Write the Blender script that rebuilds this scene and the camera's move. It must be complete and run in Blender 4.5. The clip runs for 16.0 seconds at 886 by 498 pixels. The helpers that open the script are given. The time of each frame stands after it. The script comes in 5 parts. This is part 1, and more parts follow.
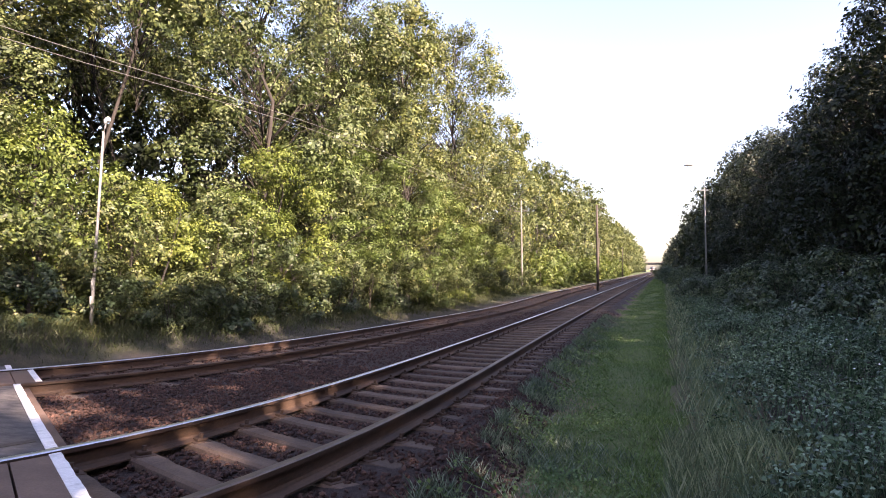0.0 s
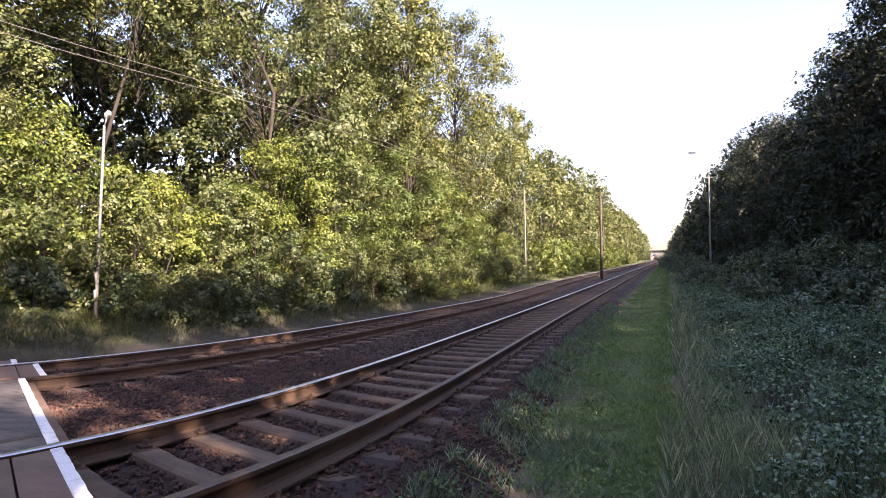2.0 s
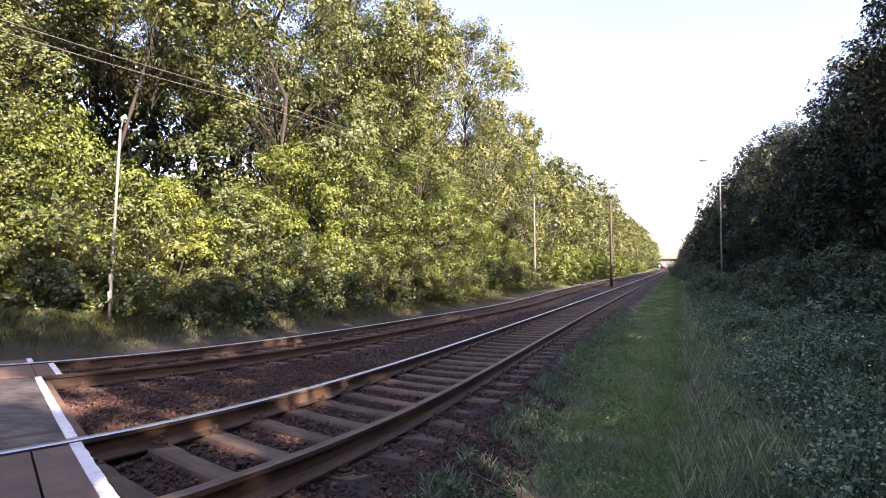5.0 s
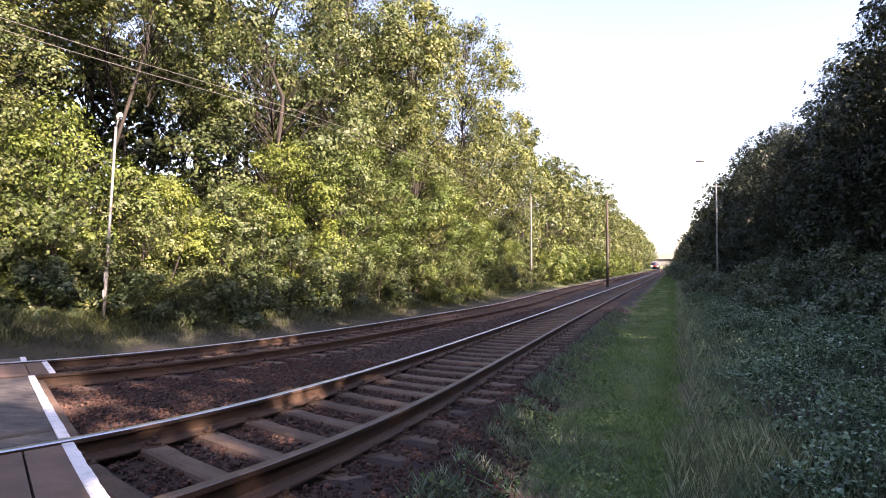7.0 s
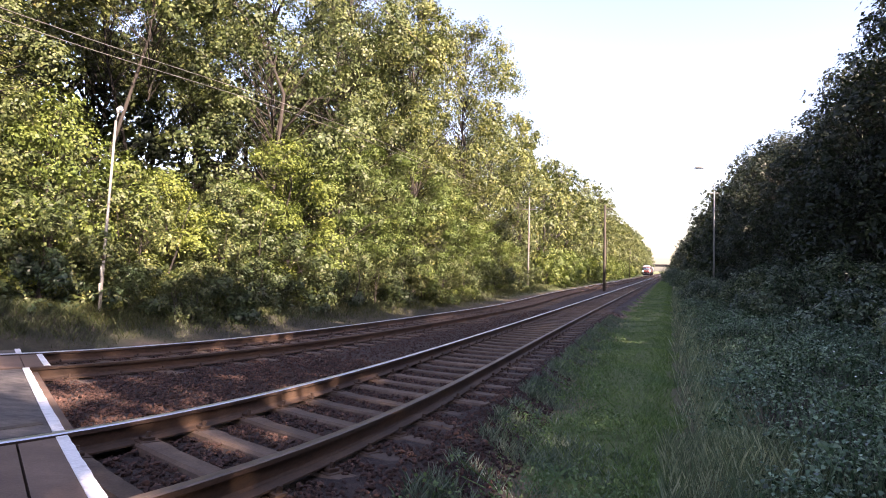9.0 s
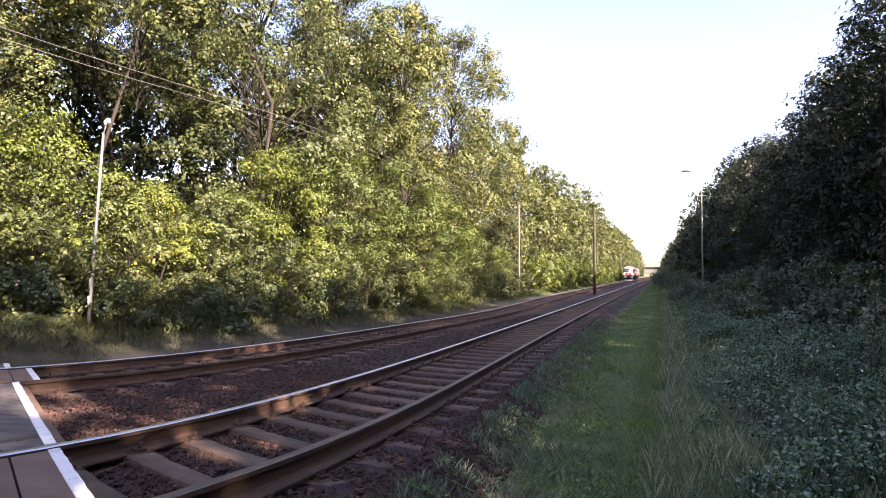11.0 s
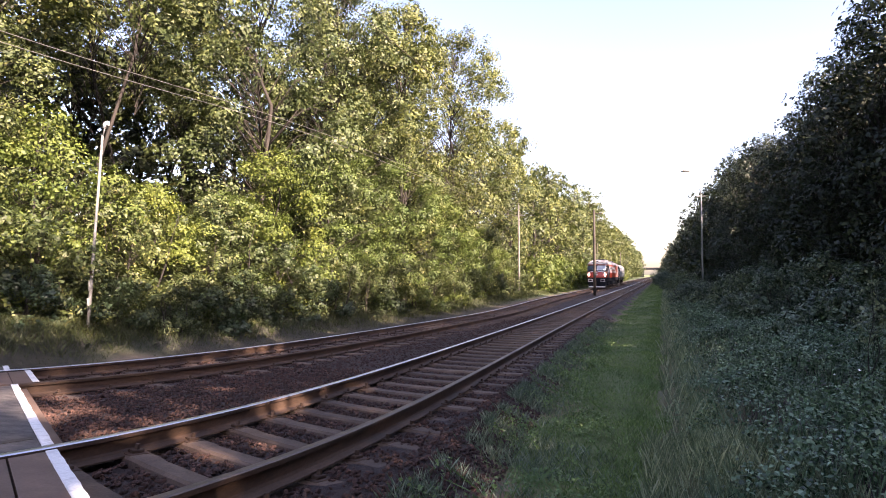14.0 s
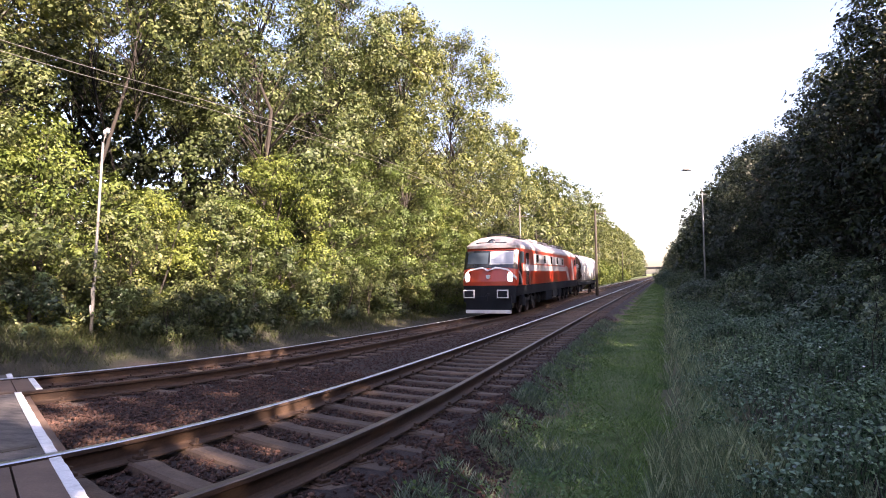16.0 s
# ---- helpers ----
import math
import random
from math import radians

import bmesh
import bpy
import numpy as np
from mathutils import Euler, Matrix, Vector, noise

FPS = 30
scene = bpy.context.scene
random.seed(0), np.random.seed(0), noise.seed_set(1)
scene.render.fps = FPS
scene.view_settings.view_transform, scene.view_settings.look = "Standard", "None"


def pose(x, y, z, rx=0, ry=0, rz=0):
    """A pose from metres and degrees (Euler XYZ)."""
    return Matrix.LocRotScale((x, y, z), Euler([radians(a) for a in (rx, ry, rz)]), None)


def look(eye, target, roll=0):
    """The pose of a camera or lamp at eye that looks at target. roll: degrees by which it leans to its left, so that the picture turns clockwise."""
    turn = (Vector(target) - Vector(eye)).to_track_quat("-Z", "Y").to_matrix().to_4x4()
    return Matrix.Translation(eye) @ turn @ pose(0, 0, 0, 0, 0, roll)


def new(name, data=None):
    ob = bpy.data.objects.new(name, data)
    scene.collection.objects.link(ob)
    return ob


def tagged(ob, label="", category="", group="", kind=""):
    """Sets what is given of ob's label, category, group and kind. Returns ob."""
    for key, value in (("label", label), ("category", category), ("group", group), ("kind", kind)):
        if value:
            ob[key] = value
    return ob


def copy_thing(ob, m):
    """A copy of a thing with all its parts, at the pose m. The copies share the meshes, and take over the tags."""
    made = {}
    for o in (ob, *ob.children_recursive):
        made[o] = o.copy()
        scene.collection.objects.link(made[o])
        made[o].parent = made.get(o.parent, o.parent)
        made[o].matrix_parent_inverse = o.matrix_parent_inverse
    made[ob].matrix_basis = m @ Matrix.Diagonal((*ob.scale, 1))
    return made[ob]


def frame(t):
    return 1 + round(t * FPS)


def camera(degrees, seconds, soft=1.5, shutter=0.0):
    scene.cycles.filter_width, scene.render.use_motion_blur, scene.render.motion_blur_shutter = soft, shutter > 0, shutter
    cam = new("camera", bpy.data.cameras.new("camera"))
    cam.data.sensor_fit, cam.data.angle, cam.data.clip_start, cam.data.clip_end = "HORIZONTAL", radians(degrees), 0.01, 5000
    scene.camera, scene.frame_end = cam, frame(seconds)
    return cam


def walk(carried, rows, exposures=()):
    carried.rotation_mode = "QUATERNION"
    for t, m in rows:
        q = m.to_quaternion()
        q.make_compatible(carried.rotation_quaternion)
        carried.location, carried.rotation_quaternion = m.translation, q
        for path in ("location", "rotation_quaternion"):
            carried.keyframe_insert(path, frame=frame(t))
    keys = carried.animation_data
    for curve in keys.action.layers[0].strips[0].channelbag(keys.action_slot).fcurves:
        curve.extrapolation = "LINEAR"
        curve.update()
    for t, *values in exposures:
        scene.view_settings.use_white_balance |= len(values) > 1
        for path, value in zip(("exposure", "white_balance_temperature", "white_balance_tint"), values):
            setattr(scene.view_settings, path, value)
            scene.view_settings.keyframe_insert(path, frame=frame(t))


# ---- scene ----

# ---- camera and its way (metres; z = 0 is the rail head far down the line) ----
EYE_Z = 1.854
PATH = [
    (0, -0.051, 0.024, -0.005, 2.174, 0.294, 21.234),
    (0.5, -0.067, -0.007, 0.023, 1.473, 0.542, 21.016),
    (1, -0.055, -0.058, 0.046, 0.829, 0.363, 20.31),
    (1.5, -0.014, 0.027, 0.026, 1.632, 0.264, 20.436),
    (2, 0.012, 0.036, 0.026, 1.116, 0.764, 21.664),
    (2.5, 0.002, -0.008, 0.021, 0.187, 0.624, 22.799),
    (3, 0.015, 0.027, -0.004, 1.9, 0.102, 22.433),
    (3.5, -0.018, -0.001, -0.006, 1.658, 0.077, 22.984),
    (4, -0.013, -0.006, -0.018, 1.796, 0.166, 22.806),
    (6.5, -0.014, -0.004, -0.001, 1.713, 0.146, 22.294),
    (7, 0, 0, 0, 1.713, 0.014, 22.206),
    (7.5, 0.021, -0.004, 0.006, 1.79, -0.041, 22.082),
    (8, 0.026, -0.021, 0.008, 1.945, 0.428, 21.974),
    (8.5, 0.013, -0.036, 0.014, 1.568, -0.089, 21.57),
    (9, 0.001, -0.016, 0.007, 1.768, -1.253, 21.904),
    (9.5, 0.04, -0.039, 0.009, 2.257, -0.891, 21.735),
    (12, 0.076, -0.09, 0.024, 2.394, -0.262, 20.985),
    (12.5, 0.07, -0.058, 0.011, 2.434, 0.027, 21.407),
    (13, 0.097, -0.077, 0.018, 2.444, 0.054, 21.146),
    (13.5, 0.107, -0.086, 0.023, 2.335, 0.166, 21.115),
    (14, 0.115, -0.092, 0.016, 2.537, -0.085, 21.093),
    (14.5, 0.126, -0.096, 0.014, 2.488, -0.388, 21.038),
    (15, 0.13, -0.102, 0.014, 2.553, 0.083, 20.93),
    (15.5, 0.132, -0.11, 0.016, 2.74, 0.06, 20.755),
    (16, 0.115, -0.085, 0.013, 2.756, 0.724, 21.29),
]
cam = camera(76.0, 16.0, soft=0.95)
walk(cam, [(t, pose(x, y, EYE_Z + z, 90 + pitch, roll, yaw)) for t, x, y, z, pitch, roll, yaw in PATH],
     exposures=[(0.0, 2.6, 6850, 36), (16.0, 2.6, 6850, 36)])

# ---- sky and sun: a low afternoon sun over the woods beside the near track ----
SUN_DIR = Vector((0.88, -0.46, 0.545)).normalized()
world = bpy.data.worlds.new("sky")
scene.world = world
world.use_nodes = True
wn = world.node_tree.nodes
sky = wn.new("ShaderNodeTexSky")
sky.sky_type = "NISHITA"
sky.sun_disc = False
sky.sun_elevation = math.asin(SUN_DIR.z)
sky.sun_rotation = math.atan2(SUN_DIR.x, SUN_DIR.y)
sky.air_density, sky.dust_density, sky.ozone_density = 1.1, 1.8, 0.8
wn["Background"].inputs["Strength"].default_value = 0.086
world.node_tree.links.new(sky.outputs[0], wn["Background"].inputs["Color"])
sun_data = bpy.data.lights.new("sun", "SUN")
sun_data.energy, sun_data.angle, sun_data.color = 5.0, radians(0.6), (1.0, 0.89, 0.70)
sun = new("sun", sun_data)
sun.matrix_world = look(SUN_DIR * 60, (0, 0, 0))


# ---- materials ----
def nodes_of(name):
    m = bpy.data.materials.new(name)
    m.use_nodes = True
    nt = m.node_tree
    return m, nt, nt.nodes["Principled BSDF"]


def ramp(nt, fac, stops):
    r = nt.nodes.new("ShaderNodeValToRGB")
    els = r.color_ramp.elements
    while len(els) < len(stops):
        els.new(0.5)
    for e, (p, c) in zip(els, stops):
        e.position, e.color = p, (*c, 1)
    nt.links.new(fac, r.inputs[0])
    return r.outputs[0]


def noise_out(nt, scale, detail=5.0, rough=0.6, coords="Object", stretch=(1, 1, 1)):
    tc = nt.nodes.new("ShaderNodeTexCoord")
    mp = nt.nodes.new("ShaderNodeMapping")
    mp.inputs["Scale"].default_value = stretch
    n = nt.nodes.new("ShaderNodeTexNoise")
    n.inputs["Scale"].default_value, n.inputs["Detail"].default_value, n.inputs["Roughness"].default_value = scale, detail, rough
    nt.links.new(tc.outputs[coords], mp.inputs[0])
    nt.links.new(mp.outputs[0], n.inputs["Vector"])
    return n.outputs["Fac"]


def mix(nt, fac, a, b, mode="MIX"):
    m = nt.nodes.new("ShaderNodeMix")
    m.data_type, m.blend_type = "RGBA", mode
    for sock, v in ((m.inputs[0], fac), (m.inputs[6], a), (m.inputs[7], b)):
        if isinstance(v, (int, float)):
            sock.default_value = v
        elif isinstance(v, tuple):
            sock.default_value = (*v, 1)
        else:
            nt.links.new(v, sock)
    return m.outputs[2]


def bump(nt, bsdf, height, strength, distance):
    b = nt.nodes.new("ShaderNodeBump")
    b.inputs["Strength"].default_value, b.inputs["Distance"].default_value = strength, distance
    nt.links.new(height, b.inputs["Height"])
    nt.links.new(b.outputs[0], bsdf.inputs["Normal"])


def surface(name, stops, scale=6.0, rough=0.8, metal=0.0, fine=60.0, fine_amount=0.35, bump_d=0.004, stretch=(1, 1, 1), vary=0.0, coat=0.0):
    """Two scales of noise in colour, a fine relief, and a shift from piece to piece."""
    m, nt, b = nodes_of(name)
    base = ramp(nt, noise_out(nt, scale, stretch=stretch), stops)
    grain = noise_out(nt, fine, 3.0, 0.7, stretch=stretch)
    dark = ramp(nt, grain, [(0.3, (1 - fine_amount,) * 3), (0.7, (1 + fine_amount * 0.3,) * 3)])
    col = mix(nt, 1.0, base, dark, "MULTIPLY")
    if vary:
        oi = nt.nodes.new("ShaderNodeObjectInfo")
        col = mix(nt, 1.0, col, ramp(nt, oi.outputs["Random"], [(0.0, (1 - vary,) * 3), (1.0, (1 + vary * 0.5,) * 3)]), "MULTIPLY")
    nt.links.new(col, b.inputs["Base Color"])
    b.inputs["Roughness"].default_value, b.inputs["Metallic"].default_value = rough, metal
    b.inputs["Coat Weight"].default_value = coat
    bump(nt, b, grain, 0.6, bump_d)
    return m


def leafy(name, dark, mid, light, through_light=0.2, rough=0.55, mixed=False):
    """Leaves: each its own tone, each plant its own shade; light passes through them."""
    m, nt, b = nodes_of(name)
    geo = nt.nodes.new("ShaderNodeNewGeometry")
    oi = nt.nodes.new("ShaderNodeObjectInfo")
    col = ramp(nt, geo.outputs["Random Per Island"], [(0.0, dark), (0.5, mid), (1.0, light)] if mixed else [(0.0, dark), (0.25, mid), (0.85, mid), (1.0, light)])
    patch = ramp(nt, noise_out(nt, 0.5, 2.0), [(0.3, (0.72, 0.8, 0.8)), (0.7, (1.2, 1.12, 0.9))])
    col = mix(nt, 1.0, col, patch, "MULTIPLY")
    col = mix(nt, 1.0, col, ramp(nt, oi.outputs["Random"], [(0.0, (0.8, 0.86, 0.9)), (1.0, (1.2, 1.12, 0.9))]), "MULTIPLY")
    nt.links.new(col, b.inputs["Base Color"])
    b.inputs["Roughness"].default_value = rough
    b.inputs["Specular IOR Level"].default_value = 0.35
    tr = nt.nodes.new("ShaderNodeBsdfTranslucent")
    nt.links.new(mix(nt, 1.0, col, (1.15, 1.25, 0.65), "MULTIPLY"), tr.inputs["Color"])
    ms = nt.nodes.new("ShaderNodeMixShader")
    ms.inputs[0].default_value = through_light
    nt.links.new(b.outputs[0], ms.inputs[1])
    nt.links.new(tr.outputs[0], ms.inputs[2])
    nt.links.new(ms.outputs[0], nt.nodes["Material Output"].inputs[0])
    return m


def plain(name, colour, rough=0.5, metal=0.0, emit=0.0):
    m, nt, b = nodes_of(name)
    b.inputs["Base Color"].default_value = (*colour, 1)
    b.inputs["Roughness"].default_value, b.inputs["Metallic"].default_value = rough, metal
    if emit:
        b.inputs["Emission Color"].default_value = (*colour, 1)
        b.inputs["Emission Strength"].default_value = emit
    return m


OAK = leafy("oak_leaves", (0.015, 0.026, 0.01), (0.07, 0.092, 0.032), (0.2, 0.21, 0.09), 0.15)
ROBINIA = leafy("robinia_leaves", (0.024, 0.042, 0.012), (0.088, 0.124, 0.03), (0.21, 0.24, 0.078), 0.22)
SHRUB = leafy("shrub_leaves", (0.016, 0.028, 0.011), (0.066, 0.09, 0.034), (0.21, 0.215, 0.105), 0.14)
# near-black leaf tone: the wood's shade is put into the leaf colour
SHADE_TONED = leafy("shade_toned_leaves", (0.007, 0.013, 0.008), (0.02, 0.031, 0.018), (0.06, 0.08, 0.045), 0.15)
IVY = leafy("bramble_leaves", (0.014, 0.032, 0.02), (0.07, 0.135, 0.085), (0.24, 0.34, 0.26), 0.15, 0.36, True)
GRASS = leafy("grass_blades", (0.07, 0.125, 0.04), (0.13, 0.21, 0.072), (0.25, 0.33, 0.15), 0.25, 0.55, True)
# grass tone darkened to stand for shade on the far bank
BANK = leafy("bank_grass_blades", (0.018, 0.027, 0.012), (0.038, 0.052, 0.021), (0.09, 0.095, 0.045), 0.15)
TALL = leafy("tall_grass_blades", (0.06, 0.1, 0.07), (0.13, 0.18, 0.14), (0.36, 0.4, 0.35), 0.22, 0.5, True)
BARK = surface("bark", [(0.3, (0.012, 0.01, 0.008)), (0.7, (0.038, 0.031, 0.024))], 3.0, 0.9, fine=30, bump_d=0.02, stretch=(1, 1, 0.25))
STEEL = surface("polished_rail_head", [(0.3, (0.7, 0.7, 0.7)), (0.7, (0.86, 0.85, 0.84))], 3, 0.38, 1.0, fine=80, fine_amount=0.15, bump_d=0.0004, stretch=(1, 0.1, 1))
RUST = surface("rusty_rail_side", [(0.3, (0.042, 0.025, 0.017)), (0.7, (0.11, 0.064, 0.038))], 5, 0.75, 0.1, fine=70, bump_d=0.002, stretch=(1, 0.3, 1))
DULL = surface("dull_rail_head", [(0.3, (0.09, 0.062, 0.048)), (0.7, (0.19, 0.14, 0.11))], 5, 0.5, 0.35, fine=70, bump_d=0.001, stretch=(1, 0.2, 1))
SLEEPER = surface("weathered_sleeper", [(0.25, (0.066, 0.044, 0.033)), (0.75, (0.165, 0.115, 0.082))], 4, 0.88, fine=45, bump_d=0.006, vary=0.3)
STONE = surface("ballast_stone", [(0.25, (0.045, 0.025, 0.019)), (0.75, (0.17, 0.095, 0.068))], 9, 0.9, fine=60, bump_d=0.003, vary=0.45)
PAINT = surface("worn_white_paint", [(0.35, (0.6, 0.6, 0.6)), (0.5, (0.8, 0.8, 0.8))], 9, 0.7, fine=70, fine_amount=0.2, bump_d=0.002)
SLAB = surface("brown_crossing_slab", [(0.3, (0.11, 0.07, 0.052)), (0.7, (0.19, 0.125, 0.094))], 2.5, 0.75, fine=60, fine_amount=0.25, vary=0.2)
ASPHALT = surface("worn_asphalt", [(0.3, (0.04, 0.036, 0.036)), (0.7, (0.14, 0.125, 0.118))], 5, 0.85, fine=60, bump_d=0.004, stretch=(1, 2.2, 1))
CONCRETE = surface("grey_concrete", [(0.3, (0.24, 0.235, 0.22)), (0.7, (0.42, 0.41, 0.38))], 3, 0.85, fine=40, bump_d=0.004)
WOODPOLE = surface("dark_tarred_pole", [(0.3, (0.03, 0.025, 0.02)), (0.7, (0.07, 0.058, 0.045))], 4, 0.85, fine=40, bump_d=0.004, stretch=(1, 1, 0.2))
GALV = surface("galvanised_pole", [(0.3, (0.17, 0.17, 0.16)), (0.7, (0.28, 0.28, 0.265))], 4, 0.55, 0.3, fine=40, bump_d=0.002)
POLE = surface("weathered_pole", [(0.3, (0.1, 0.095, 0.085)), (0.7, (0.2, 0.19, 0.17))], 4, 0.85, fine=40, bump_d=0.004, stretch=(1, 1, 0.2))
BRAMBLE = leafy("bramble_bush_leaves", (0.014, 0.03, 0.017), (0.05, 0.085, 0.052), (0.18, 0.23, 0.17), 0.15, 0.4, True)
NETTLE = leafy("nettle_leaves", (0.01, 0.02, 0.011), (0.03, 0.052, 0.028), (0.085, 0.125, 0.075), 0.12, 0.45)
WIRE = plain("bare_wire", (0.2, 0.19, 0.18), 0.5, 0.6)

# ground: bare ballast bed, dirt, turf and painted bank shade by place across the line
GROUND, gnt, gb = nodes_of("trackside_ground")
att = gnt.nodes.new("ShaderNodeAttribute")
att.attribute_name = "cover"
sep = gnt.nodes.new("ShaderNodeSeparateColor")
gnt.links.new(att.outputs["Color"], sep.inputs[0])
bed = ramp(gnt, noise_out(gnt, 14.0, 8, 0.8), [(0.3, (0.014, 0.009, 0.009)), (0.55, (0.045, 0.029, 0.026)), (0.8, (0.115, 0.073, 0.058))])
dirt = ramp(gnt, noise_out(gnt, 3.0, 6), [(0.3, (0.17, 0.12, 0.08)), (0.7, (0.33, 0.24, 0.16))])
turf = ramp(gnt, noise_out(gnt, 4.0, 8, 0.75), [(0.3, (0.06, 0.085, 0.028)), (0.5, (0.1, 0.135, 0.045)), (0.75, (0.16, 0.18, 0.07))])
gcol = mix(gnt, sep.outputs[0], dirt, bed)
gcol = mix(gnt, sep.outputs[1], gcol, turf)
# dark tone laid over the far bank in place of forest shade
bank_shade = ramp(gnt, noise_out(gnt, 5.0, 8, 0.75), [(0.3, (0.014, 0.016, 0.01)), (0.55, (0.034, 0.032, 0.02)), (0.8, (0.07, 0.056, 0.036))])
gcol = mix(gnt, sep.outputs[2], gcol, bank_shade)
gnt.links.new(gcol, gb.inputs["Base Color"])
gb.inputs["Roughness"].default_value = 0.95
bump(gnt, gb, noise_out(gnt, 22.0, 6, 0.75), 0.9, 0.05)


# ---- mesh helpers ----
def mesh_of(name, verts, faces, mats=(), smooth=False):
    me = bpy.data.meshes.new(name)
    me.from_pydata([tuple(v) for v in verts], [], [tuple(f) for f in faces])
    for m in mats:
        me.materials.append(m)
    if smooth:
        me.polygons.foreach_set("use_smooth", [True] * len(me.polygons))
    me.update()
    return me


def quads_mesh(name, verts, n_per, mat):
    """verts: (n, n_per, 3): one face for each row."""
    n = len(verts)
    me = bpy.data.meshes.new(name)
    me.vertices.add(n * n_per)
    me.vertices.foreach_set("co", np.asarray(verts, dtype=np.float32).ravel())
    me.loops.add(n * n_per)
    me.loops.foreach_set("vertex_index", np.arange(n * n_per, dtype=np.int32))
    me.polygons.add(n)
    me.polygons.foreach_set("loop_start", np.arange(0, n * n_per, n_per, dtype=np.int32))
    me.materials.append(mat)
    me.update(calc_edges=True)
    return me


def child(name, me, parent, label=""):
    ob = new(name, me)
    ob.parent = parent
    if label:
        ob["label"] = label
    return ob


def part(name, bm, material, parent, label="", smooth=False):
    me = bpy.data.meshes.new(name)
    bm.to_mesh(me)
    bm.free()
    me.materials.append(material)
    if smooth:
        me.polygons.foreach_set("use_smooth", [True] * len(me.polygons))
    return child(name, me, parent, label)


def box(bm, x0, x1, y0, y1, z0, z1, bevel=0.0):
    made = bmesh.ops.create_cube(bm, size=1.0, matrix=Matrix.LocRotScale(((x0 + x1) / 2, (y0 + y1) / 2, (z0 + z1) / 2), None, (x1 - x0, y1 - y0, z1 - z0)))
    if bevel:
        edges = list({e for v in made["verts"] for e in v.link_edges})
        bmesh.ops.bevel(bm, geom=edges, offset=bevel, segments=2, affect="EDGES", profile=0.6)
    return bm


def boxed(*a, **k):
    return box(bmesh.new(), *a, **k)


def tube_data(points, radii, sides=6, verts=None, faces=None):
    """A tapered tube along points, appended to verts and faces."""
    verts = [] if verts is None else verts
    faces = [] if faces is None else faces
    start = len(verts)
    pts = [Vector(p) for p in points]
    for i, p in enumerate(pts):
        d = (pts[min(i + 1, len(pts) - 1)] - pts[max(i - 1, 0)]).normalized()
        a = d.orthogonal().normalized() if abs(d.z) > 0.95 else d.cross(Vector((0, 0, 1))).normalized()
        b = d.cross(a)
        for k in range(sides):
            w = 2 * math.pi * k / sides
            verts.append(p + (a * math.cos(w) + b * math.sin(w)) * radii[i])
    for i in range(len(pts) - 1):
        for k in range(sides):
            q, r = start + i * sides, (k + 1) % sides
            faces.append((q + k, q + r, q + sides + r, q + sides + k))
    faces.append(tuple(start + k for k in reversed(range(sides))))
    faces.append(tuple(start + (len(pts) - 1) * sides + k for k in range(sides)))
    return verts, faces


def tube(name, points, radii, mat, sides=8):
    v, f = tube_data(points, radii, sides)
    return mesh_of(name, v, f, (mat,), True)


# ---- the line: plan and height of both tracks ----
def soft_y(y):
    return 0.5 + 0.5 * ((y - 0.5) + np.sqrt((y - 0.5) ** 2 + 0.25))


def rail_z(y):
    s = soft_y(y)
    return 0.4323 * np.exp(-s / 2.5) + 0.504 * np.exp(-s / 7) + 0.2608 * np.exp(-s / 20)


def far_dip(y):
    return 0.13 * np.exp(-((y - 29) / 9.5) ** 2)


def near_x(y):
    s = soft_y(y)
    return -4.024 - 0.5185 * np.exp(-s / 2.5) + 1.4194 * np.exp(-s / 7) + 0.3376 * np.exp(-s / 20)


def far_x(y):
    s = soft_y(y)
    return -8.004 - 1.3524 * np.exp(-s / 2.5) - 2.3147 * np.exp(-s / 7) + 1.8284 * np.exp(-s / 20)


def step(a, b, x):
    t = np.clip((x - a) / (b - a), 0, 1)
    return t * t * (3 - 2 * t)


def lumps(x, y):
    return 0.05 * np.sin(1.7 * x + 0.6 * y) * np.sin(0.9 * y - 0.5 * x) + 0.03 * np.sin(3.1 * x - 2.3 * y)


def ground_z(x, y):
    """Height of the ground: the ballast bed, the shoulder, the verge, the ditch and the banks."""
    x, y = np.asarray(x, dtype=float), np.asarray(y, dtype=float)
    right, left = x - near_x(y), far_x(y) - x
    z = rail_z(y) - 0.203 - far_dip(y) * (1 - step(-6.6, -5.2, x))
    z = z - 0.03 * (1 - step(0.72, 0.95, np.abs(right)))
    z = z - 0.17 * step(1.35, 1.95, right) - 0.08 * step(1.5, 2.4, left)
    z = z - 0.10 * np.exp(-((x - 0.12) / 0.28) ** 2) * step(-1.0, 2.0, y)
    z = z + (0.35 * step(0.5, 4.5, x) + 0.25 * step(4, 12, x)) * step(-4, 4, y)
    z = z + (0.25 + 0.75 * np.exp(-np.maximum(y, 0) / 16)) * step(2.2, 5.0, left)
    z = z - 0.75 * step(-1.9, -0.7, x) * (1 - step(0.3, 2.4, y))
    return z + lumps(x, y) * np.maximum(step(1.9, 3.0, right), step(2.0, 3.5, left))


# ---- ground: one sheet to the horizon ----
def lines_of(*spans):
    out = []
    for a, b, n in spans:
        out += list(np.linspace(a, b, n, endpoint=False))
    return np.array(out + [spans[-1][1]])


